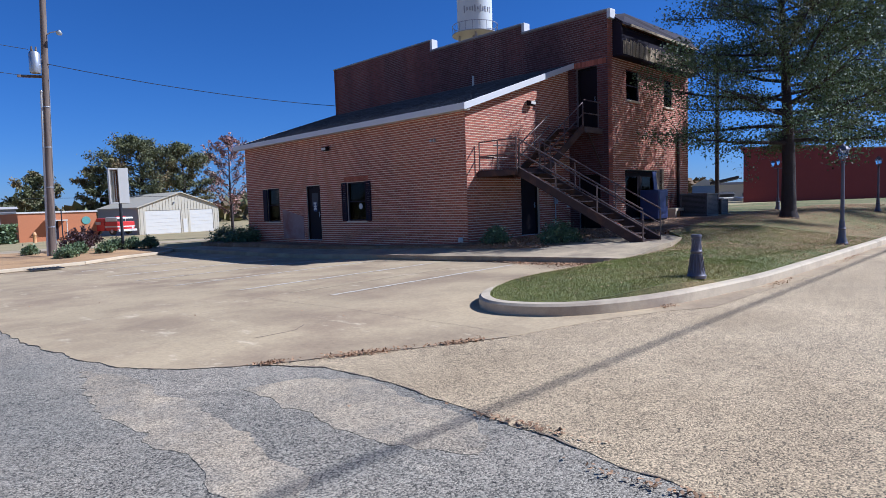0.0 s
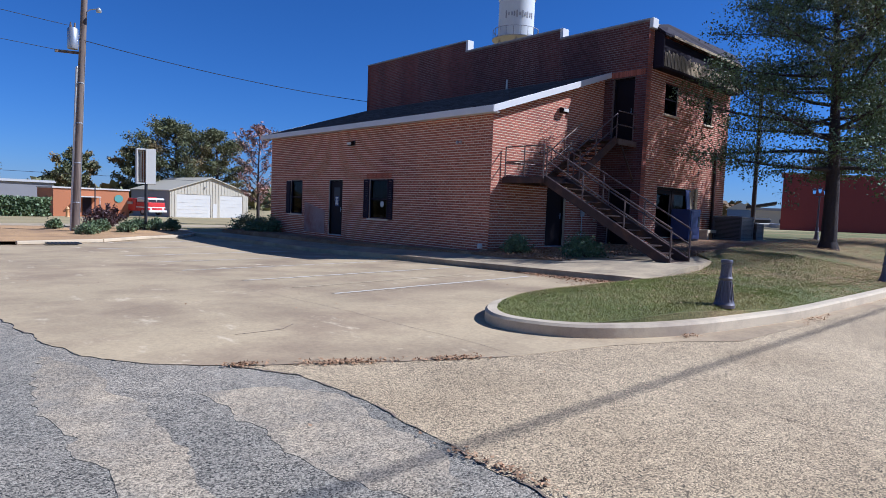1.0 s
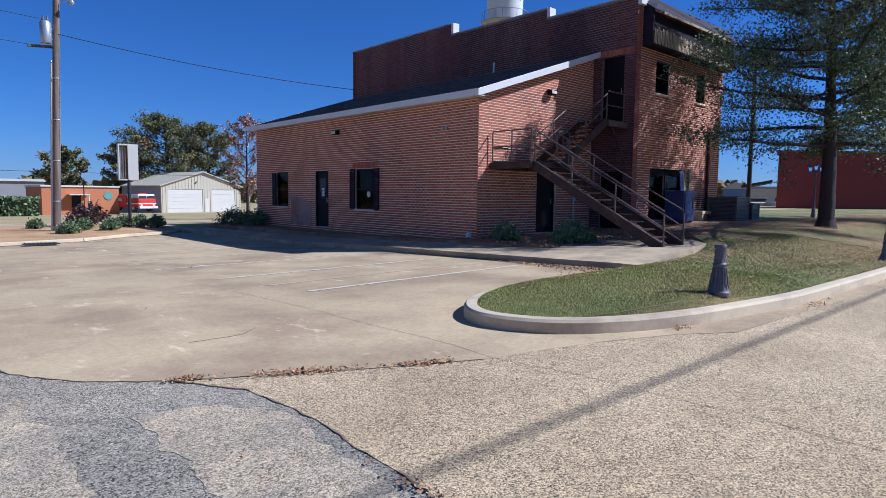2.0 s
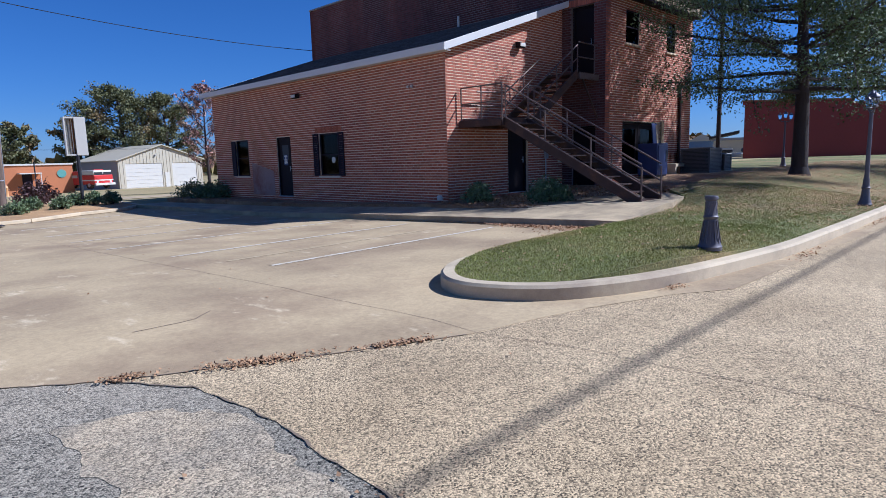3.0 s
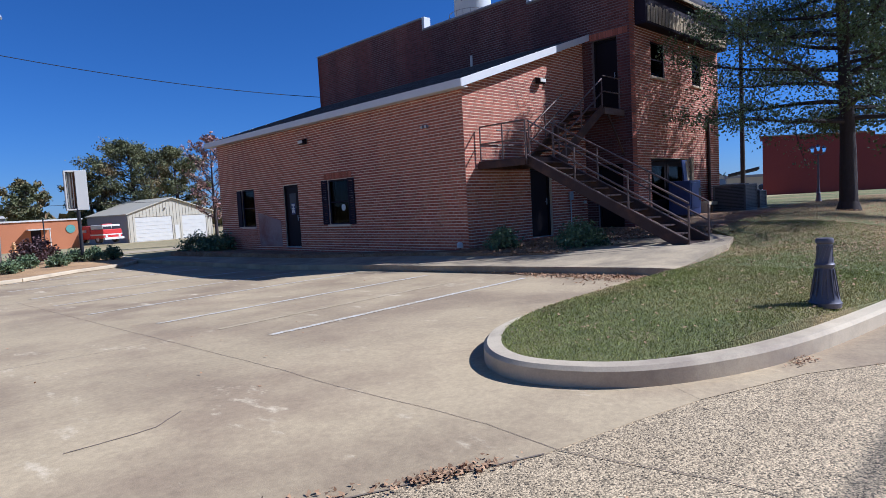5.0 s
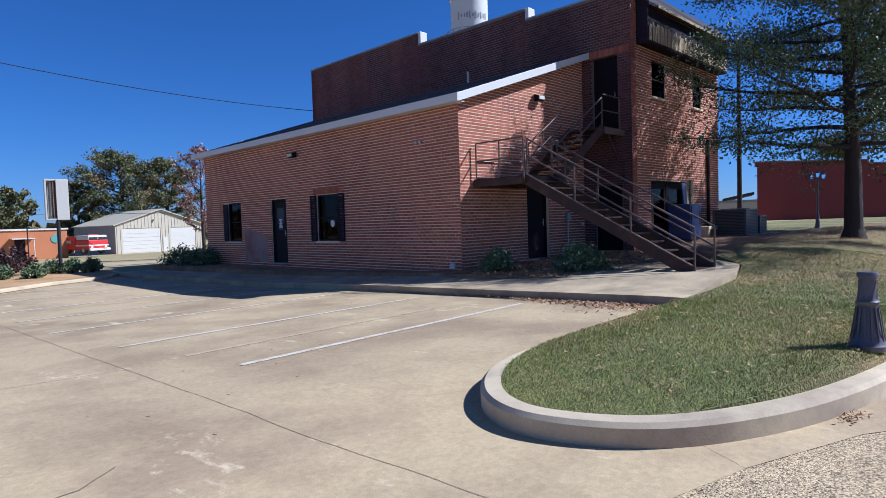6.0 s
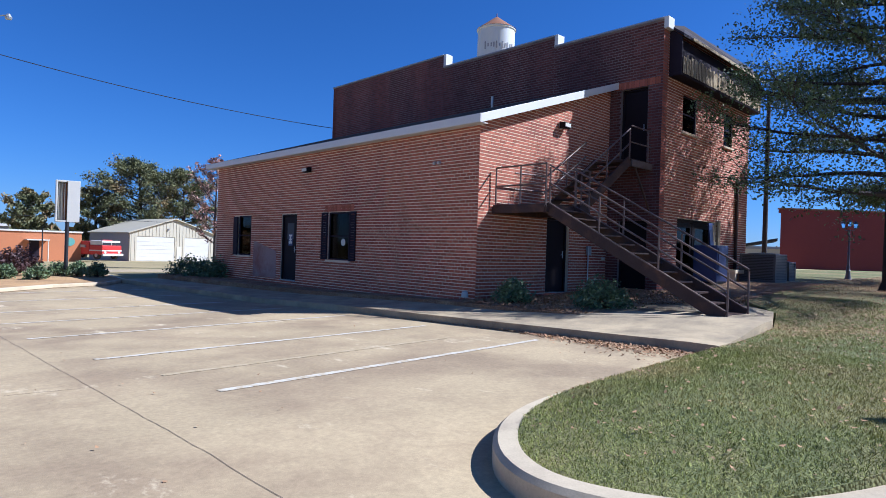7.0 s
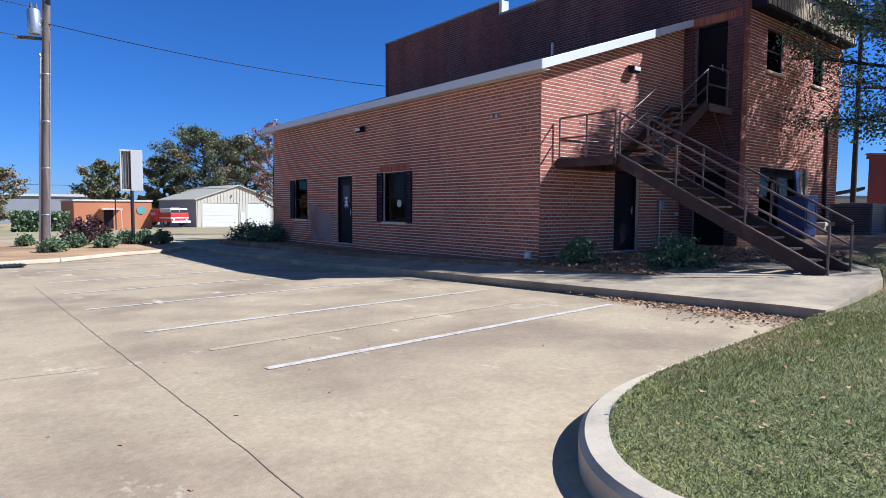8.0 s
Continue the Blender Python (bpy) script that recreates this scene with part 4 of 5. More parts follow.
# ---- outside stairs ----
def stairs():
    s = thing("outside_stairs", "rusty brown steel stairs with pipe handrails to an upper door", "stairs", pose(0, 0, 0.0))
    # mid landing, upper landing
    L, U = 2.30, 3.84
    part("mid_landing", M().box(0.5, -1.58, L - 0.06, 2.3, -0.03, L), STEEL, s, bevel=0.006)
    for p, q in (((0.5, -1.58), (2.3, -1.58)), ((0.5, -0.03), (2.3, -0.03)), ((0.5, -1.58), (0.5, -0.03)), ((2.3, -1.58), (2.3, -0.03))):
        part("landing_channel", M().beam((*p, L - 0.12), (*q, L - 0.12), 0.06, 0.16), STEEL, s, bevel=0.004)
    part("upper_landing", M().box(4.6, -1.4, U - 0.06, LX - 0.015, -0.25, U), STEEL, s, bevel=0.006)
    part("landing_channel", M().beam((4.6, -1.4, U - 0.12), (LX - 0.02, -1.4, U - 0.12), 0.06, 0.18), RAIL, s, "paint-worn steel channel", 0.004)
    part("brace", M().rod((4.75, -1.38, U - 0.1), (LX - 0.02, -1.38, U - 1.4), 0.03), STEEL, s)
    for x, y in ((0.55, -0.1), (0.55, -1.53), (2.25, -1.53), (2.25, -0.1)):
        part("support_post", M().beam((x, y, 0.0), (x, y, L - 0.04), 0.09, 0.09), STEEL, s, bevel=0.005)
    # lower flight runs along -y, upper flight along +x
    n = 12
    for k in range(n):
        f = (k + 0.5) / n
        y, z = -1.6 - 3.9 * f, L - (L - 0.12) * f - 0.05
        part("tread", M().box(0.66, y - 0.15, z - 0.035, 1.58, y + 0.15, z), STEEL, s, bevel=0.004)
    for x in (0.62, 1.62):
        part("stringer", M().beam((x, -1.55, L - 0.08), (x, -5.5, 0.12), 0.05, 0.25), STEEL, s, bevel=0.004)
        part("stringer_edge", M().beam((x, -1.55, L + 0.05), (x, -5.5, 0.25), 0.06, 0.02), RAIL, s, "worn bright edge of the stringer")
    for k in range(8):
        f = (k + 0.5) / 8
        x, z = 2.3 + 2.3 * f, L + (U - L) * f + 0.02
        part("tread", M().box(x - 0.15, -1.3, z - 0.035, x + 0.15, -0.32, z), STEEL, s, bevel=0.004)
    for y in (-1.34, -0.28):
        part("stringer", M().beam((2.3, y, L - 0.05), (4.6, y, U - 0.05), 0.05, 0.24), STEEL, s, bevel=0.004)

    def fence(points, heights=(0.82, 0.42), posts=()):
        for h in heights:
            for p, q in zip(points, points[1:]):
                part("handrail" if h == heights[0] else "mid_rail", M().rod((p[0], p[1], p[2] + h), (q[0], q[1], q[2] + h), 0.021), RAIL, s, smooth=True)
        for p in posts:
            part("rail_post", M().rod((p[0], p[1], p[2] - 0.1), (p[0], p[1], p[2] + heights[0]), 0.021), RAIL, s, smooth=True)

    rise = lambda y: L + (L - 0.15) * (y + 1.6) / 3.9
    for x in (0.62, 1.62):
        fence([(x, -1.6, L + 0.05), (x, -5.55, 0.17)], posts=[(x, -1.62, L), (x, -2.9, rise(-2.9)), (x, -4.23, rise(-4.23)), (x, -5.55, 0.12)])
    fence([(0.52, -0.1, L), (0.52, -1.6, L)], (0.9, 0.45), [(0.52, -0.1, L), (0.52, -0.85, L), (0.52, -1.58, L)])
    up = lambda x: L + (U - L) * (x - 2.3) / 2.3
    fence([(2.3, -1.34, L + 0.05), (4.6, -1.34, U)], posts=[(2.3, -1.34, L), (3.45, -1.34, up(3.45)), (4.6, -1.34, U)])
    fence([(1.0, -0.28, L), (2.3, -0.28, L + 0.05), (4.1, -0.28, up(4.1))], posts=[(2.3, -0.28, L), (3.2, -0.28, up(3.2))])
    fence([(4.6, -1.38, U), (LX - 0.05, -1.38, U)], (0.9, 0.45), [(5.55, -1.38, U)])
    fence([(1.68, -1.6, L), (2.3, -1.6, L)], (0.9, 0.45), [(1.68, -1.6, L), (2.25, -1.6, L)])


stairs()


# ---- leaves and plants ----
def leaf_mesh(name, centres, size, mat, flat=0.0, long=1.5):
    """Small leaves at the given places, each a folded pair of triangles on its own."""
    n = len(centres)
    a = np.random.normal(size=(n, 3))
    a[:, 2] *= 1 - flat
    a /= np.linalg.norm(a, axis=1, keepdims=True)
    b = np.cross(a, np.random.normal(size=(n, 3)) * (1, 1, 1 - 0.0) + (0, 0, flat * 6))
    b /= np.linalg.norm(b, axis=1, keepdims=True) + 1e-9
    s = size * np.random.uniform(0.6, 1.3, (n, 1))
    c = np.asarray(centres)
    up = np.cross(a, b) * s * 0.18
    co = np.stack([c - a * s * long / 2, c + b * s * 0.45 + up, c + a * s * long / 2, c - b * s * 0.45 + up], 1)
    return quads(name, co, mat)


def limb_points(p, d, length, bend, n=6):
    out, p, d = [Vector(p)], Vector(p), Vector(d).normalized()
    for i in range(n):
        d = (d + Vector((random.uniform(-1, 1), random.uniform(-1, 1), random.uniform(-0.6, 0.9))) * bend).normalized()
        p = p + d * length / n
        out.append(p)
    return out


def taper(m, pts, r0, r1, n=7):
    for i, (p, q) in enumerate(zip(pts, pts[1:])):
        k = len(pts) - 1
        m.rod(p, q, r0 + (r1 - r0) * i / k, r0 + (r1 - r0) * (i + 1) / k, n)


def tree(label, at, height, crown_from, radius, trunk_r, leaves, size, mat, seed, limbs=34, shape=lambda f: math.sin(math.pi * min(1, 0.18 + 0.82 * f)) ** 0.7, lean=0.02, droop=0.1, spread=0.45):
    """A trunk that tapers, limbs and twigs, and leaves in clumps along the twigs."""
    random.seed(seed), np.random.seed(seed)
    root = thing("tree", label, "tree", at)
    m = M()
    stem = limb_points((0, 0, -0.1), (0, 0, 1), height * 0.93, lean, 10)
    taper(m, stem, trunk_r, trunk_r * 0.12, 12)
    m.rod((0, 0, -0.15), (0, 0, 0.25), trunk_r * 1.55, trunk_r * 1.02, 12)
    part("trunk", m, BARK, root, smooth=True)
    br = M()
    tips = []
    for i in range(limbs):
        f = (i + random.random()) / limbs
        z = crown_from + (height * 0.93 - crown_from) * f
        k = min(len(stem) - 2, int(z / (height * 0.93) * (len(stem) - 1)))
        u = z / (height * 0.93) * (len(stem) - 1) - k
        p = stem[k].lerp(stem[k + 1], min(1, u))
        a = i * 2.4 + random.uniform(-0.4, 0.4)
        reach = radius * shape(f) * random.uniform(0.75, 1.08)
        pts = limb_points(p, (math.cos(a), math.sin(a), 0.35 * f + 0.15 - droop), reach, 0.16, 6)
        taper(br, pts, trunk_r * (0.32 - 0.2 * f), 0.012, 5)
        for q in range(2, 7):
            for _ in range(3):
                d = (pts[q] - pts[q - 1]).normalized() + Vector((random.uniform(-1, 1), random.uniform(-1, 1), random.uniform(-0.5, 0.6))) * 0.9
                tw = limb_points(pts[q - 1].lerp(pts[q], random.random()), d, reach * random.uniform(0.16, 0.34), 0.25, 3)
                taper(br, tw, 0.018, 0.006, 3)
                tips += tw[1:]
    part("branchwork", br, BARK, root)["kind"] = "stuff"
    t = np.array([tuple(p) for p in tips])
    pick = t[np.random.randint(0, len(t), leaves)]
    pts = pick + np.random.normal(scale=spread * radius / 8, size=pick.shape) * (1, 1, 0.7)
    part("crown", leaf_mesh("crown", pts, size, mat), None, root)
    return root


tree("large oak on the lawn, dark green and browning leaves", pose(9.42, -6.5, 0.42), 10.7, 2.5, 4.8, 0.25, 105000, 0.058, LEAF, 3, limbs=64, shape=lambda f: 1.0 - 0.6 * max(0, f - 0.2) - 1.1 * max(0, f - 0.68), droop=0.14, spread=0.36)


tree("second large oak further along the lawn", pose(21.0, -8.4, 0.5), 11.5, 3.0, 5.4, 0.27, 30000, 0.11, LEAF, 7, limbs=40, shape=lambda f: 1.0 - 0.7 * max(0, f - 0.2))


def shrub(label, at, r, h, mat, leaves=1400, size=0.05, seed=1, name="shrub", spiky=False, group=""):
    random.seed(seed), np.random.seed(seed)
    s = thing(name, label, "shrub", at, group)
    st = M()
    pts = []
    for i in range(26):
        a, f = i * 2.4, (i + 0.5) / 26
        d = Vector((math.cos(a) * r * math.sqrt(f), math.sin(a) * r * math.sqrt(f), h * (1 - 0.75 * f) * random.uniform(0.8, 1.1)))
        st.rod((0, 0, -0.03), d * (0.97 if spiky else 0.85), 0.012, 0.005, 4)
        pts += [d * k for k in ((0.45, 0.6, 0.75, 0.9, 1.0) if spiky else (0.75, 0.9, 1.0))]
    part("stems", st, BARK, s)
    p = np.array([tuple(q) for q in pts])
    c = p[np.random.randint(0, len(p), leaves)] + np.random.normal(scale=(0.06 if spiky else 0.16) * min(r, h), size=(leaves, 3))
    c[:, 2] = np.abs(c[:, 2])
    part("foliage", leaf_mesh("foliage", c, size, mat, 0, 2.4 if spiky else 1.4), None, s)
    return s


shrub("low green boxwood shrub in brown mulch", pose(0.0, -1.15, 0.03), 0.42, 0.48, SHRUB, 1600, 0.05, 5)
shrub("round green boxwood shrub in brown mulch", pose(0.75, -2.95, 0.03), 0.62, 0.55, SHRUB, 2600, 0.05, 6)
for i, (x, y, r) in enumerate(((-0.75, 15.6, 0.75), (-0.6, 14.5, 0.7), (-0.45, 13.6, 0.6))):
    shrub("dark clipped shrub in the wall's shade", pose(x, y, -0.32), r, 0.75, SHRUB, 1400, 0.07, 20 + i, group="shrubs at the wall's end")
for i, (x, y, r, h) in enumerate(((-8.1, 19.2, 0.45, 0.45), (-7.6, 15.1, 0.62, 0.5), (-6.7, 17.2, 0.6, 0.55), (-5.75, 16.6, 0.55, 0.5), (-4.6, 19.0, 0.6, 0.55), (-4.05, 18.4, 0.6, 0.6), (-3.5, 17.7, 0.55, 0.6))):
    shrub("low rounded evergreen shrub in a roadside bed", pose(x, y, -0.36), r * 0.72, h * 0.85, SHRUB, 1300, 0.065, 30 + i, group="shrubs in the roadside bed")
shrub("spiky purple-leaved shrub in a roadside bed", pose(-6.0, 19.4, -0.34), 0.95, 1.15, PURPLE_SHRUB, 1800, 0.075, 50, spiky=True)

# ---- roadside bed, pole, sign ----
BEDL = [(-10.5, 11.2), (-7.8, 12.0), (-5.9, 13.6), (-4.1, 14.4), (-2.9, 16.2), (-2.6, 19.5), (-4, 21), (-9, 22), (-14, 22), (-14, 11)]
solid("roadside_bed", draped("roadside_bed", BEDL, lambda x, y: -0.38, SOIL), None, "tan bare soil bed with shrubs", "soil bed", "structure")
m = M()
for (ax, ay), (bx, by) in zip(BEDL[:6], BEDL[1:6]):
    m.beam((ax, ay, -0.43), (bx, by, -0.43), 0.15, 0.12)
solid("bed_kerb", m, KERB, "low concrete kerb round the roadside bed", "kerb", "structure", bevel=0.02)
drain = thing("storm_drain", "dark iron drain grate in the kerb", "drain", pose(-9.2, 11.0, -0.455))
part("frame", M().box(-0.5, -0.25, 0, 0.5, 0.25, 0.03), BLACK, drain)
for k in range(8):
    part("grate_bar", M().box(-0.45 + 0.115 * k, -0.2, 0.03, -0.40 + 0.115 * k, 0.2, 0.05), BLACK, drain)


def utility_pole():
    p = thing("utility_pole", "tall weathered wooden utility pole with a transformer", "utility pole", pose(-7.63, 17.41, -0.36))
    part("pole", M().rod((0, 0, -0.3), (0.42, 0, 11.5), 0.165, 0.115, 14), WOOD_POLE, p, smooth=True)
    t = part("transformer", M().lathe([(0.19, 7.7), (0.21, 7.75), (0.21, 8.5), (0.16, 8.58), (0.05, 8.6)], 18, (-0.08, -0.05, 0)), ALU, p, "grey steel transformer can", smooth=True)
    for k in (-0.08, 0.08):
        part("bushing", M().lathe([(0.035, 8.57), (0.05, 8.65), (0.03, 8.72), (0.03, 8.8)], 8, (-0.08 + k, -0.05, 0)), WOOD_POLE, t)
    for z in (8.3, 7.9):
        part("bracket", M().beam((0.0, 0, z), (0.3, 0, z), 0.08, 0.06), ALU, p)
    part("crossarm", M().beam((-0.7, 0.14, 7.55), (0.25, 0.14, 7.62), 0.09, 0.11), WOOD_POLE, p, bevel=0.008)
    lamp = part("lamp_arm", M().tube([(0.35, 0, 9.3), (0.55, -0.2, 9.45), (0.8, -0.4, 9.5)], 0.022), ALU, p)
    part("lamp_head", M().lathe([(0.1, -0.1), (0.12, -0.02), (0.06, 0.08), (0.02, 0.1)], 12, (0.82, -0.42, 9.45)), ALU, lamp, "grey lamp head")
    # added white rod: paints the pole's sunlit left side
    part("riser", M().rod((-0.14, 0.02, -0.1), (0.10, 0.02, 7.0), 0.062, n=12), WHITE, p, "pale strip standing for the pole's sunlit left side", smooth=True)
    part("earth_wire", M().rod((0.16, -0.1, 0.5), (0.38, -0.1, 7.5), 0.014), ALU, p, "thin earth wire")
    for z in (1.2, 2.9, 4.6, 6.3):
        part("strap", M().lathe([(0.175 - z * 0.004, z), (0.18 - z * 0.004, z + 0.02), (0.175 - z * 0.004, z + 0.04)], 14, (0.036 * z, 0, 0)), ALU, p, "steel strap")
    for z in (8.0, 6.9):
        part("insulator", M().lathe([(0.03, z), (0.05, z + 0.04), (0.03, z + 0.1)], 8, (0.05, -0.16, 0)), ALU, p)


utility_pole()


def cable(name, a, b, sag, label, r=0.012, n=24):
    a, b = Vector(a), Vector(b)
    pts = [a.lerp(b, i / n) - Vector((0, 0, sag * 4 * (i / n) * (1 - i / n))) for i in range(n + 1)]
    return solid(name, M().tube(pts, r, 5), CABLE, label, "cable")


cable("service_cable", (-7.85, 17.4, 7.85), (LX - 0.03, BY - 0.02, 6.85), 0.25, "black service cable from pole to building", 0.016)
cable("street_cable", (-7.9, 17.4, 8.3), (-40, 5, 8.6), 0.5, "thin black street cable", 0.012)
cable("street_cable", (-7.9, 17.4, 7.2), (-40, 5, 7.5), 0.5, "thin black street cable", 0.012)
cable("far_cable", (-40, 62, 3.4), (60, 58, 3.6), 0.3, "pale far street cable", 0.02)
# the heavy street cable behind the walker, whose shadow crosses the drive
cable("overhead_cable", (-60, -17.3, 10.0), (60, -17.5, 10.0), 0.02, "thick black bundled overhead cable", 0.03, 40)
for x in (-60, 60):
    e = thing("utility_pole", "wooden utility pole carrying a street cable", "utility pole", pose(x, -17.4, -0.5))
    part("pole", M().rod((0, 0, -2.0), (0, 0, 11.0), 0.16, 0.12, 12), WOOD_POLE, e, smooth=True)


def cabinet_sign():
    """An empty box sign on a steel post: white face, open side."""
    s = thing("box_sign", "empty white box sign on a steel post, panel missing", "sign", pose(-4.42, 18.6, -0.34, 0, 0, -8))
    part("post", M().rod((0, 0, -0.2), (0, 0, 2.2), 0.07, n=12), BLACK, s, smooth=True)
    c = part("cabinet", M().box(-0.42, -0.05, 2.16, 0.42, 0.35, 2.22).box(-0.42, -0.05, 3.78, 0.42, 0.35, 3.85).box(-0.42, -0.05, 2.22, -0.36, 0.35, 3.78).box(0.36, -0.05, 2.22, 0.42, 0.35, 3.78).box(-0.36, 0.31, 2.22, 0.36, 0.35, 3.78), WHITE, s, "dented white metal cabinet", 0.008)
    part("face_panel", M().box(-0.02, -0.075, 2.17, 0.415, -0.052, 3.84), WHITE, s, "blank white face panel", 0.004)
    for x in (-0.3, -0.2, -0.1):
        part("lamp_tube", M().rod((x, 0.15, 2.26), (x, 0.15, 3.74), 0.02), WHITE, c)
    part("inner_board", M().box(-0.15, 0.2, 2.24, -0.02, 0.23, 3.76), RUST, c, "rusty inner strip")


cabinet_sign()

# ---- lamp posts on the lawn ----
LAMP_FOOT = [(0.135, 0.0), (0.14, 0.045), (0.125, 0.065), (0.118, 0.10), (0.098, 0.15), (0.086, 0.22), (0.079, 0.30), (0.072, 0.37), (0.084, 0.385), (0.087, 0.405), (0.073, 0.42), (0.066, 0.48), (0.062, 0.58), (0.061, 0.60)]


def lamp_foot(parent):
    part("fluted_base", M().lathe(LAMP_FOOT, 24), LAMP_IRON, parent, smooth=True)
    for i in range(14):
        a = 6.28319 * i / 14
        part("flute", M().beam((0.119 * math.cos(a), 0.119 * math.sin(a), 0.085), (0.078 * math.cos(a), 0.078 * math.sin(a), 0.36), 0.011, 0.011), LAMP_IRON, parent)
    for i in range(10):
        a, b = 6.28319 * i / 10, 6.28319 * i / 10 + 0.7
        part("twist", M().beam((0.069 * math.cos(a), 0.069 * math.sin(a), 0.43), (0.063 * math.cos(b), 0.063 * math.sin(b), 0.58), 0.012, 0.01), LAMP_IRON, parent)


stub = thing("lamp_stub", "broken-off fluted cast-iron lamp base on the lawn", "lamp base", pose(-5.06, -9.28, lawn_z(-5.06, -9.28) - 0.01))
lamp_foot(stub)
part("rim", M().lathe([(0.061, 0.595), (0.074, 0.605), (0.078, 0.63), (0.068, 0.65), (0.05, 0.645)], 20), LAMP_IRON, stub, smooth=True)


def street_lamp(label, at, heads=3, height=2.45):
    s = thing("street_lamp", label, "street lamp", at, group="lamp posts on the lawn")
    part("fluted_base", M().lathe(LAMP_FOOT, 20), LAMP_IRON, s, smooth=True)
    part("shaft", M().lathe([(0.05, 0.56), (0.045, 0.7), (0.036, height - 0.45), (0.055, height - 0.43), (0.04, height - 0.40)], 14), LAMP_IRON, s, smooth=True)
    part("arm", M().tube([(-0.28, 0, height - 0.38), (-0.15, 0, height - 0.45), (0, 0, height - 0.42), (0.15, 0, height - 0.45), (0.28, 0, height - 0.38)], 0.018), LAMP_IRON, s)
    for x in (-0.28, 0.0, 0.28)[:heads]:
        z = height - 0.36 + (0.06 if x == 0 else 0)
        l = part("lantern", M().lathe([(0.05, z), (0.07, z + 0.02), (0.055, z + 0.03)], 6, (x, 0, 0)), LAMP_IRON, s)
        part("lantern_glass", M().lathe([(0.05, z + 0.03), (0.085, z + 0.2)], 6, (x, 0, 0)), LANTERN_GLASS, l, "frosted lantern glass")
        part("lantern_cap", M().lathe([(0.11, z + 0.2), (0.10, z + 0.23), (0.03, z + 0.29), (0.012, z + 0.33)], 6, (x, 0, 0)), LAMP_IRON, l)
    return s


street_lamp("cast-iron lamp post with three lanterns by the kerb", pose(3.4, -9.35, lawn_z(3.4, -9.35) - 0.01, 0, 0, 20))
street_lamp("cast-iron lamp post with three lanterns on dry grass", pose(18.1, -3.62, lawn_z(18.1, -3.62) - 0.01, 0, 0, -35))
street_lamp("cast-iron lamp post with three lanterns further along the kerb", pose(18.7, -7.5, lawn_z(18.7, -7.5) - 0.01, 0, 0, 20))


# ---- distance ----
def house(name, label, category, at):
    return thing(name, label, category, at)


def metal_shed():
    s = house("garage", "cream metal garage with two white roller doors", "garage", pose(14.9, 75.0, -1.62, 0, 0, 5.0))
    w, d, e, r = 11.8, 14.0, 3.75, 5.7
    part("wall", M().box(0, 0, -0.6, 0.15, d, e).box(w - 0.15, 0, -0.6, w, d, e).box(0.15, d - 0.15, -0.6, w - 0.15, d, e), CREAM_METAL, s)
    gable = M().add([(0, 0, e), (w, 0, e), (w / 2, 0, r), (0, 0.15, e), (w, 0.15, e), (w / 2, 0.15, r)], [(0, 1, 2), (5, 4, 3), (0, 2, 5, 3), (1, 4, 5, 2), (0, 3, 4, 1)])
    for a, b in ((0.15, 0.9), (5.9, 7.3), (10.9, 11.65)):
        gable.box(a, 0, -0.6, b, 0.15, e)
    gable.box(0.9, 0, 3.3, 5.9, 0.15, e).box(7.3, 0, 3.3, 10.9, 0.15, e)
    part("front_wall", gable, CREAM_METAL, s)
    for k in range(26):
        x = 0.2 + k * (w - 0.4) / 25
        top = e + (r - e) * (1 - abs(x - w / 2) / (w / 2)) - 0.1
        part("rib", M().box(x - 0.02, -0.04, 3.35 if 0.9 < x < 5.9 or 7.3 < x < 10.9 else 0, x + 0.02, -0.002, top), CREAM_METAL, s)
    part("roof", M().add([(-0.3, -0.3, e - 0.1), (w / 2, -0.3, r + 0.05), (w + 0.3, -0.3, e - 0.1), (-0.3, d, e - 0.1), (w / 2, d, r + 0.05), (w + 0.3, d, e - 0.1),
                          (-0.3, -0.3, e + 0.02), (w / 2, -0.3, r + 0.17), (w + 0.3, -0.3, e + 0.02), (-0.3, d, e + 0.02), (w / 2, d, r + 0.17), (w + 0.3, d, e + 0.02)],
                         [(0, 1, 4, 3), (1, 2, 5, 4), (6, 9, 10, 7), (7, 10, 11, 8), (0, 6, 7, 1), (1, 7, 8, 2), (3, 4, 10, 9), (4, 5, 11, 10), (0, 3, 9, 6), (2, 8, 11, 5)]), CREAM_METAL, s)
    for a, b in ((0.9, 5.9), (7.3, 10.9)):
        dr = part("roller_door", M().box(a, 0.06, -0.3, b, 0.12, 3.3), WHITE, s, "white roller door")
        for k in range(6):
            part("door_rib", M().box(a + 0.1, 0.04, 0.1 + k * 0.5, b - 0.1, 0.058, 0.14 + k * 0.5), WHITE, dr)
    part("side_door", M().box(6.2, -0.05, -0.3, 6.8, -0.002, 2.0), WHITE, s, "white narrow door")
    part("lamp", M().box(4.9, -0.25, 4.3, 5.1, -0.002, 4.45), GREY_METAL, s)
    # thin grey sheet over the cream left wall; its colour stands for shade
    t = part("side_wall", M().box(-0.05, 0.3, -0.6, -0.01, d - 0.2, e - 0.1), GREY_METAL, s)


metal_shed()


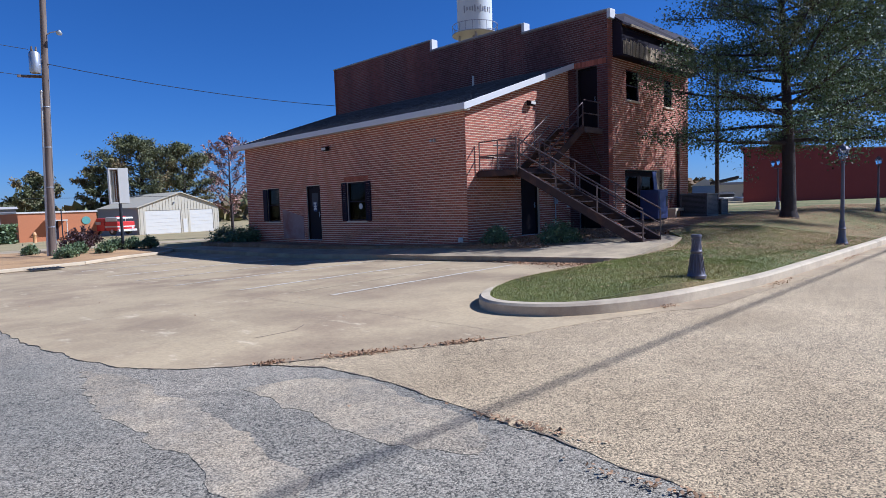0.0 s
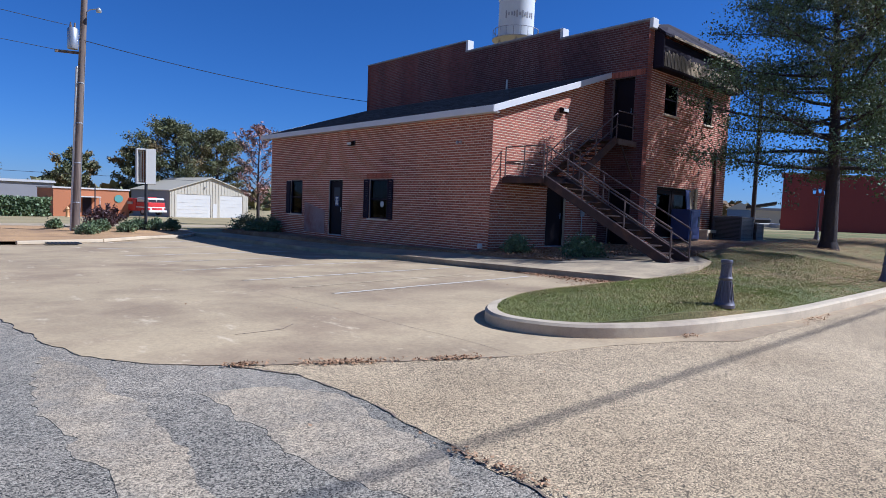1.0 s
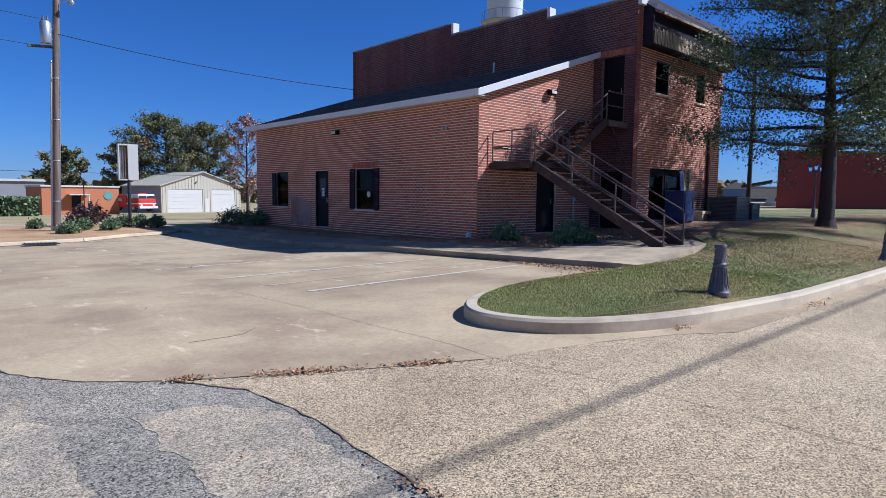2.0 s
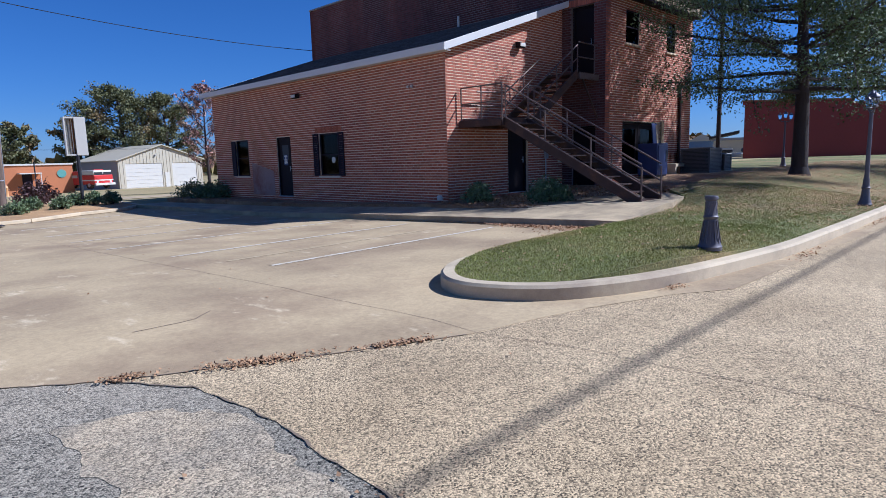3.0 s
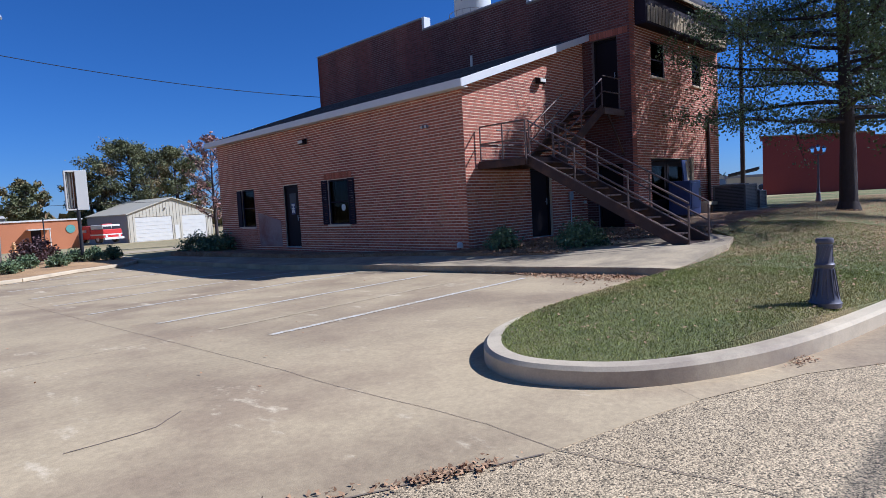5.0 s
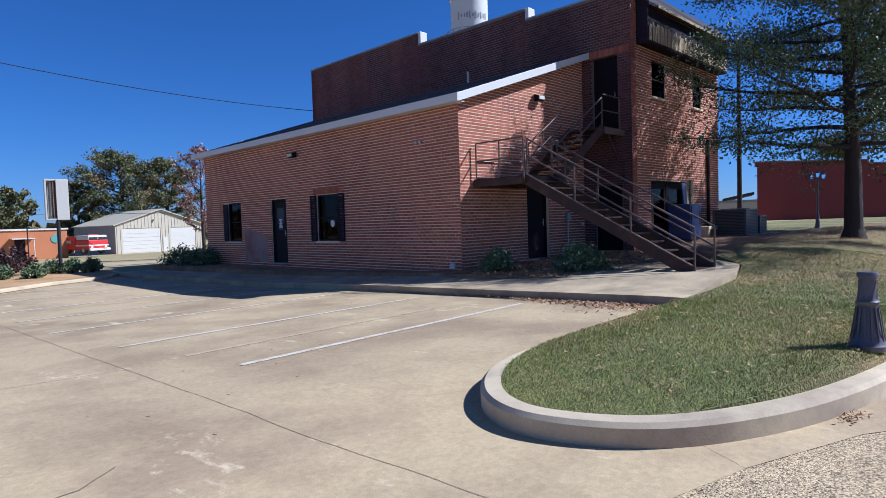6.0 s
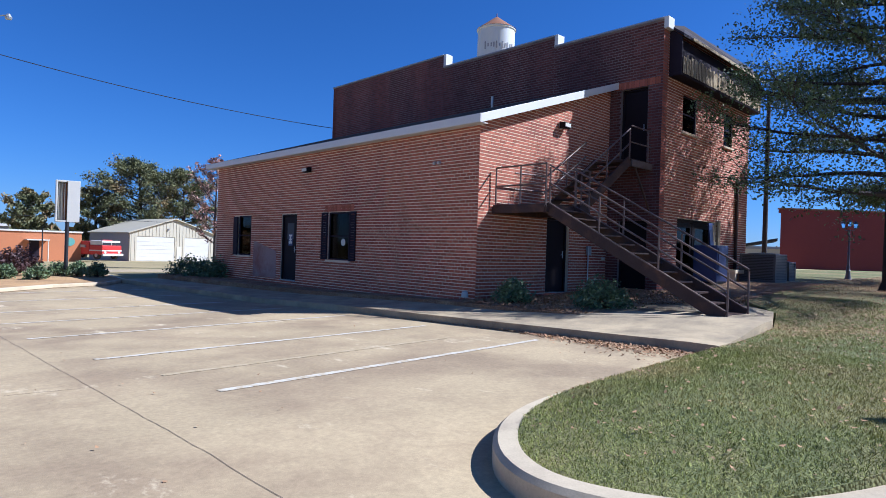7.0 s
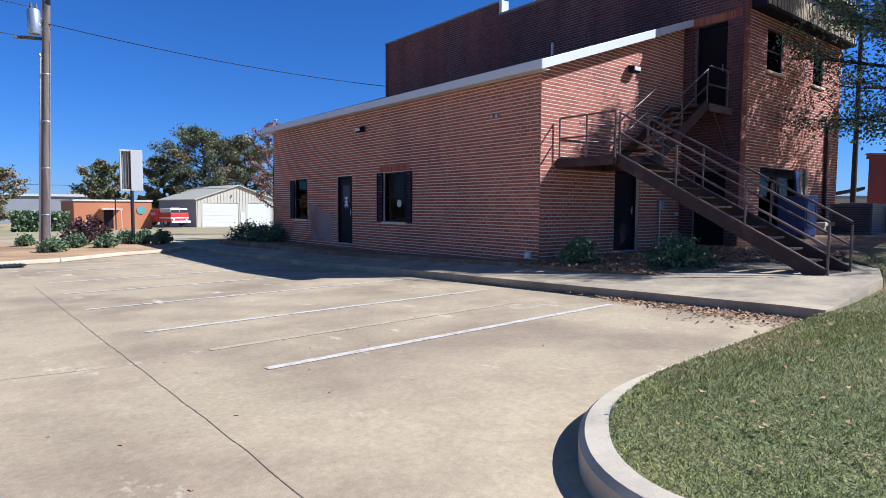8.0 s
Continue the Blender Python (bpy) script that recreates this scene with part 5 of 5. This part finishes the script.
def orange_block():
    s = house("orange_building", "flat-roofed orange stucco building with white coping", "building", pose(-0.35, 65.0, -1.25, 0, 0, 0))
    part("wall", M().box(-0.2, 0.02, -0.5, 7.4, 10, 2.95), ORANGE_WALL, s)
    part("coping", M().box(-0.3, -0.1, 2.95, 7.5, 10.1, 3.12), WHITE, s, "white roof edge")
    part("door", M().box(2.6, -0.05, 0, 3.5, 0.015, 2.05), SHUTTER, s, "dark shaded door")
    p = part("porch_roof", M().box(2.2, -1.2, 2.05, 4.2, 0.015, 2.17), WHITE, s, "small white porch roof")
    part("porch_post", M().rod((4.1, -1.1, -0.2), (4.1, -1.1, 2.05), 0.05), WHITE, p)
    part("emblem", M().rod((6.3, 0.015, 2.0), (6.3, -0.04, 2.0), 0.45, n=20), material("emblem_green", (0.16, 0.35, 0.30), 0.6), s, "round green emblem on the wall")
    part("post", M().rod((3.2, -3.0, -0.4), (3.2, -3.0, 3.3), 0.06), BLACK, s, "dark steel post before the wall")
    h = thing("fire_hydrant", "small yellow and red fire hydrant on grass", "hydrant", pose(-0.3, 59.0, -1.25))
    part("barrel", M().lathe([(0.2, 0), (0.16, 0.1), (0.16, 0.75), (0.2, 0.8), (0.12, 1.0), (0.04, 1.08)], 12), material("hydrant_yellow", (0.6, 0.33, 0.12), 0.5), h, smooth=True)
    part("nozzle", M().rod((-0.28, 0, 0.6), (0.28, 0, 0.6), 0.08), RUST, h)


orange_block()


def fire_truck():
    t = thing("fire_truck", "red fire engine with white cab top, parked", "fire engine", pose(9.2, 63.0, -1.02, 0, 0, 24))
    w = 2.3
    part("body", M().box(-1.2, 1.5, 0.45, 1.2, 6.5, 1.9), TRUCK_RED, t, bevel=0.06)
    part("cab", M().box(-1.2, -0.5, 0.45, 1.2, 1.45, 1.5), TRUCK_RED, t, "red cab", 0.08)
    part("cab_top", M().box(-1.15, -0.4, 1.5, 1.15, 1.45, 2.0), WHITE, t, "white cab top", 0.1)
    for x in (-0.56, 0.56):
        part("windscreen", M().box(x - 0.5, -0.45, 1.3, x + 0.5, -0.405, 1.8), BLACK, t, "dark windscreen")
        part("headlight", M().rod((x * 1.5, -0.5, 0.75), (x * 1.5, -0.55, 0.75), 0.13, n=12), WHITE, t)
    part("bumper", M().box(-1.25, -0.75, 0.35, 1.25, -0.5, 0.6), WHITE, t, "white bumper", 0.03)
    part("stripe", M().box(-1.21, -0.52, 0.85, 1.21, 1.46, 0.98), WHITE, t, "white stripe")
    part("light_bar", M().box(-0.6, 0.2, 1.95, 0.6, 0.5, 2.1), TRUCK_RED, t, bevel=0.03)
    part("ladder", M().box(-1.3, 2.0, 1.2, -1.21, 6.0, 1.5), ALU, t)
    for x in (-1.05, 1.05):
        for y in (0.4, 5.2):
            wh = part("wheel", M().rod((x - 0.14, y, 0.42), (x + 0.14, y, 0.42), 0.45, n=18), BLACK, t, smooth=True)
            part("rim", M().rod((x - 0.15, y, 0.42), (x + 0.15, y, 0.42), 0.22, n=12), ALU, wh)


fire_truck()


def red_hall():
    s = house("red_brick_hall", "long low dark red brick hall with stepped parapet", "building", pose(43.2, 6.5, 0.0, 0, 0, -41))
    part("wall", M().prism([(0, 0), (45, 0), (45, 12), (14, 12)], -0.2, 5.0), RED_WALL, s)
    for a, b, z in ((-0.1, 9.8, 5.3), (9.8, 22, 5.0), (22, 45, 5.3)):
        part("coping", M().box(a, -0.06, z, b, 0.3, z + 0.12), RUST, s)
    for a, b in ((-0.02, 9.8), (22, 45)):
        part("parapet", M().box(a, -0.02, 5.0, b, 0.3, 5.3), RED_WALL, s)
    c = house("carport", "open carport with a dark flat roof on posts", "carport", pose(38.0, 7.4, 0.0, 0, 0, -70))
    part("roof", M().add([(0, 0, 2.15), (2.2, 0, 2.6), (2.2, 5, 2.6), (0, 5, 2.15), (0, 0, 2.35), (2.2, 0, 2.8), (2.2, 5, 2.8), (0, 5, 2.35)], [(3, 2, 1, 0), (4, 5, 6, 7), (0, 1, 5, 4), (1, 2, 6, 5), (2, 3, 7, 6), (3, 0, 4, 7)]), BLACK, c)
    for x in (1.1, 1.95):
        for y in (0.3, 4.7):
            part("post", M().beam((x, y, -0.2), (x, y, 2.17 + x * 0.2), 0.13, 0.13), BLACK, c)
    b = house("blue_shed", "far blue-grey metal shed with pale roof", "shed", pose(96.6, 33.5, 0.0, 0, 0, -68))
    part("wall", M().box(0, 0, -0.3, 4.2, 9, 3.0), material("blue_siding", (0.16, 0.22, 0.33), 0.6), b)
    part("roof", M().add([(-0.3, -0.2, 2.95), (4.5, -0.2, 2.95), (4.5, 9.2, 2.95), (-0.3, 9.2, 2.95), (2.1, -0.2, 4.2), (2.1, 9.2, 4.2)], [(0, 1, 4), (3, 5, 2), (0, 4, 5, 3), (1, 2, 5, 4), (3, 2, 1, 0)]), CREAM_METAL, b)
    h2 = house("far_house", "far pale low building", "building", pose(88.8, 26.2, 0.0, 0, 0, -68))
    part("wall", M().box(0, 0, -0.3, 16, 8, 2.8), CREAM_METAL, h2)
    part("roof", M().box(-0.3, -0.3, 2.8, 16.3, 8.3, 3.2), GREY_METAL, h2)
    for x, y, c in ((56.3, 13.3, WHITE), (57.6, 10.2, ALU)):
        car = thing("parked_car", "small far pale parked car", "car", pose(x, y, 0.1, 0, 0, -38))
        part("body", M().box(-2.1, -0.85, 0.3, 2.1, 0.85, 0.85), c, car, bevel=0.12)
        part("cabin", M().box(-1.1, -0.75, 0.85, 1.2, 0.75, 1.4), BLACK, car, bevel=0.2)
        for px in (-1.3, 1.3):
            for py in (-0.8, 0.8):
                part("wheel", M().rod((px, py - 0.1, 0.32), (px, py + 0.1, 0.32), 0.32, n=14), BLACK, car)
    p = thing("utility_pole", "dark far utility pole beside the carport", "utility pole", pose(23.4, 1.25, 0.42))
    part("pole", M().rod((0, 0, -0.3), (0, 0, 9.5), 0.13, 0.09, 10), BARK, p, smooth=True)


red_hall()


def water_tank():
    t = thing("water_tower", "weathered white water tank on a steel frame", "water tower", pose(31.2, 27.2, 0.0))
    k = part("tank", M().lathe([(1.55, 17.6), (1.7, 17.65), (1.7, 21.25), (1.78, 21.3), (1.78, 21.45), (1.70, 21.5)], 32), TANK_PAINT, t, "streaked white tank with dark faded lettering", smooth=True)
    part("roof_cone", M().lathe([(1.82, 21.42), (0.15, 22.62), (0.05, 22.66), (0.03, 23.0)], 32), RUST, t, "rusty conical cap", smooth=True)
    part("balcony", M().lathe([(1.7, 17.5), (2.25, 17.5), (2.25, 17.56), (1.7, 17.56)], 32), GREY_METAL, t)
    for i in range(20):
        a = 6.28319 * i / 20
        part("baluster", M().rod((2.2 * math.cos(a), 2.2 * math.sin(a), 17.56), (2.2 * math.cos(a), 2.2 * math.sin(a), 18.4), 0.03, n=4), GREY_METAL, t)
    ring = [(2.2 * math.cos(6.28319 * i / 24), 2.2 * math.sin(6.28319 * i / 24), 18.4) for i in range(25)]
    part("guard_rail", M().tube(ring, 0.03, 5), GREY_METAL, t)
    random.seed(8)
    for i in range(11):
        a = radians(-172 + 9 * i + random.uniform(-1, 1))
        h = random.uniform(0.25, 0.7)
        x, y = 1.715 * math.cos(a), 1.715 * math.sin(a)
        part("letter_bar", M().beam((x, y, 19.6 - h / 2), (x + random.uniform(-0.03, 0.03), y, 19.6 + h / 2), 0.12, 0.02, (x, y, 0)), GREY_METAL, k, "dark unreadable lettering stroke")
    for i in range(4):
        a = radians(45 + 90 * i)
        part("leg", M().rod((2.6 * math.cos(a), 2.6 * math.sin(a), -0.3), (1.5 * math.cos(a), 1.5 * math.sin(a), 17.6), 0.12, n=8), GREY_METAL, t)
    part("riser", M().rod((0, 0, -0.3), (0, 0, 17.6), 0.25, n=12), GREY_METAL, t)


water_tank()

# far trees behind the garage, and the half-bare one at the building's end
BROAD = lambda f: (0.55 + 0.45 * math.sin(math.pi * min(1, f * 1.05))) * (1 if f < 0.75 else 1 - (f - 0.75) * 2.6)
tree("big far oak with green and rust-brown leaves", pose(21.5, 92.0, -1.9), 16.0, 3.0, 7.0, 0.5, 22000, 0.23, LEAF_FAR, 11, 34, BROAD)
tree("big far oak with green and rust-brown leaves", pose(27.5, 90.0, -1.9), 15.3, 3.0, 5.6, 0.45, 19000, 0.23, LEAF_FAR, 12, 34, BROAD)
tree("smaller far tree, dark green", pose(15.5, 93.0, -1.9), 11.5, 1.5, 4.2, 0.3, 11000, 0.28, LEAF_FAR, 13, 26, BROAD)
tree("rounded far tree, bronze and green", pose(7.3, 94.0, -1.9), 10.2, 1.5, 3.8, 0.3, 11000, 0.27, LEAF_FAR, 14, 26, BROAD)
tree("dark far tree beyond the orange building", pose(-7.5, 96.0, -1.9), 8.5, 1.0, 5.0, 0.3, 11000, 0.28, LEAF_FAR, 15, 26, BROAD)
tree("thin half-bare tree with reddish leaves", pose(6.9, 30.5, -0.5), 7.6, 1.4, 2.6, 0.13, 2600, 0.13, LEAF_RED, 16, 24, BROAD, droop=-0.5, spread=0.3)


def far_woods():
    np.random.seed(5)
    n = 9000
    a = np.random.uniform(radians(-30), radians(150), n)
    d = np.random.uniform(170, 230, n)
    h = 5.5 + 2.0 * np.sin(a * 23) + 1.5 * np.sin(a * 57)
    c = np.stack([d * np.cos(a), d * np.sin(a), -2.5 + np.random.rand(n) ** 0.7 * np.maximum(h, 1.5)], -1)
    ob = new("far_woods", leaf_mesh("far_woods", c, 3.0, LEAF_FAR))
    tagged(ob, "low far line of woods on the horizon", "woods", kind="stuff")


far_woods()
w = thing("warehouse", "far pale low warehouse behind the trees", "building", pose(-26, 118, -2.2, 0, 0, -6))
part("wall", M().box(0, 0, -0.5, 34, 12, 5.0), GREY_METAL, w)
part("roof", M().box(-0.3, -0.3, 5.0, 34.3, 12.3, 5.4), WHITE_METAL, w)
hedge = thing("hedge", "dark clipped hedge beside the orange building", "hedge", pose(-3.6, 60, -1.25))
np.random.seed(3)
part("foliage", leaf_mesh("hedge", np.random.uniform((-2.6, -1.2, 0), (1.9, 1.2, 1.9), (2600, 3)), 0.25, SHRUB), None, hedge)
part("stems", M().rod((-1, 0, -0.2), (-1, 0, 1.2), 0.05).rod((0.6, 0, -0.2), (0.6, 0, 1.2), 0.05), BARK, hedge)
solid("side_road", draped("side_road", [(-40, 24.5), (20, 22.5), (40, 21), (40, 26), (20, 28), (-40, 30)], lambda x, y: land(x, y) + 0.02, WALKWAY, [(0, c) for c in range(-38, 40, 2)] + [(1, c) for c in range(22, 30)]), None, "pale street behind the roadside bed", "road", "structure")


# ---- grass blades and fallen leaves ----
def blades():
    np.random.seed(9)
    x = np.random.uniform(-8.0, 6, 440000)
    y = np.random.uniform(-9.8, -5.2, len(x))
    keep = np.zeros(len(x), bool)
    for (ax, ay), (bx, by) in zip(LAWN_AREA, LAWN_AREA[1:] + LAWN_AREA[:1]):
        if ay != by:
            keep ^= ((ay > y) != (by > y)) & (x < (bx - ax) * (y - ay) / (by - ay) + ax)
    keep &= np.random.rand(len(x)) < np.where(x < -2.5, 1.0, 0.45)
    x, y = x[keep], y[keep]
    z = np.array([lawn_z(a, b) for a, b in zip(x, y)]) - 0.004
    h = np.random.uniform(0.008, 0.028, len(x))
    t = np.random.uniform(0, 6.283, len(x))
    w = 0.0028
    dx, dy = np.cos(t) * w, np.sin(t) * w
    lx, ly = np.random.normal(scale=0.013, size=(2, len(x)))
    b = np.stack([x, y, z], -1)
    o = np.stack([dx, dy, 0 * dx], -1)
    tip = np.stack([x + lx, y + ly, z + h], -1)
    ob = new("grass", quads("grass", np.stack([b - o, b + o, tip + o * 0.3, tip - o * 0.3], 1), BLADE))
    tagged(ob, "short mown grass blades on the kerbed island", "grass", kind="stuff")


blades()


def litter(name, label, pts, size, mat=DEAD_LEAF, flat=0.75):
    ob = new(name, leaf_mesh(name, pts, size, mat, flat))
    tagged(ob, label, "leaves", kind="stuff")


np.random.seed(21)
n = 60000
x = np.random.uniform(-7.4, 26, n)
y = np.random.uniform(-9.8, -3.5, n)
p = [(a, b, lawn_z(a, b) + 0.03 + 0.01 * (i % 3)) for i, (a, b) in enumerate(zip(x, y)) if inside(LAWN_AREA, a, b) and np.random.rand() < 0.09 + 0.91 * smooth(-4, 5, a)]
litter("lawn_leaves", "brown fallen leaves scattered over the lawn", np.array(p), 0.026)


def clump(cx, cy, rx, ry, n, tilt=0.0):
    a = np.random.normal(size=(n, 2)) * (rx, ry)
    return [(cx + u * math.cos(tilt) - v * math.sin(tilt), cy + u * math.sin(tilt) + v * math.cos(tilt)) for u, v in a]


spots = clump(-10.4, -8.17, 0.2, 0.045, 420, -0.46) + clump(-9.45, -8.62, 0.16, 0.035, 260, -0.48) + clump(-11.2, -7.76, 0.09, 0.035, 150, -0.4) + clump(-6.3, -9.42, 0.1, 0.04, 60) + clump(-3.3, -9.9, 0.35, 0.06, 130) + clump(1.5, -9.95, 0.7, 0.06, 150) + clump(-10.93, -10.6, 0.03, 0.25, 120, 0.1) + clump(-11.16, -11.8, 0.03, 0.3, 120, 0.1)
spots += [(np.random.uniform(-12, -3), np.random.uniform(-10, 4)) for _ in range(70)]
litter("lot_leaves", "dry leaf litter drifted along pavement seams", np.array([(a, b, lot(a, b) + 0.012 + 0.02 * np.random.rand()) for a, b in spots]), 0.022, DEAD_LEAF, 0.6)
drift = [(kerb_x(b) - 0.01 - abs(np.random.normal()) * (0.06 + 0.5 * smooth(-2.5, -6.4, b)) * 0.8, b) for b in np.random.uniform(-6.45, 1.0, 3800) if np.random.rand() < 0.06 + smooth(-1.5, -5.8, b)]
litter("kerb_leaves", "brown leaves drifted against the walkway kerb", np.array([(a, b, lot(a, b) + 0.012 + 0.03 * np.random.rand()) for a, b in drift]), 0.04, DEAD_LEAF, 0.6)
straw = [(np.random.uniform(-0.7, 5.5), np.random.uniform(-4.4, -0.1)) for _ in range(9000)]
straw = [(a, b) for a, b in straw if inside(BED, a, b)]
litter("straw", "loose pine straw and leaves on the bed", np.array([(a, b, 0.045 + 0.42 * smooth(2, 10, a) + 0.02 * np.random.rand()) for a, b in straw]), 0.06, DEAD_LEAF, 0.6)

# ---- single bricks ----
lay_single_bricks()
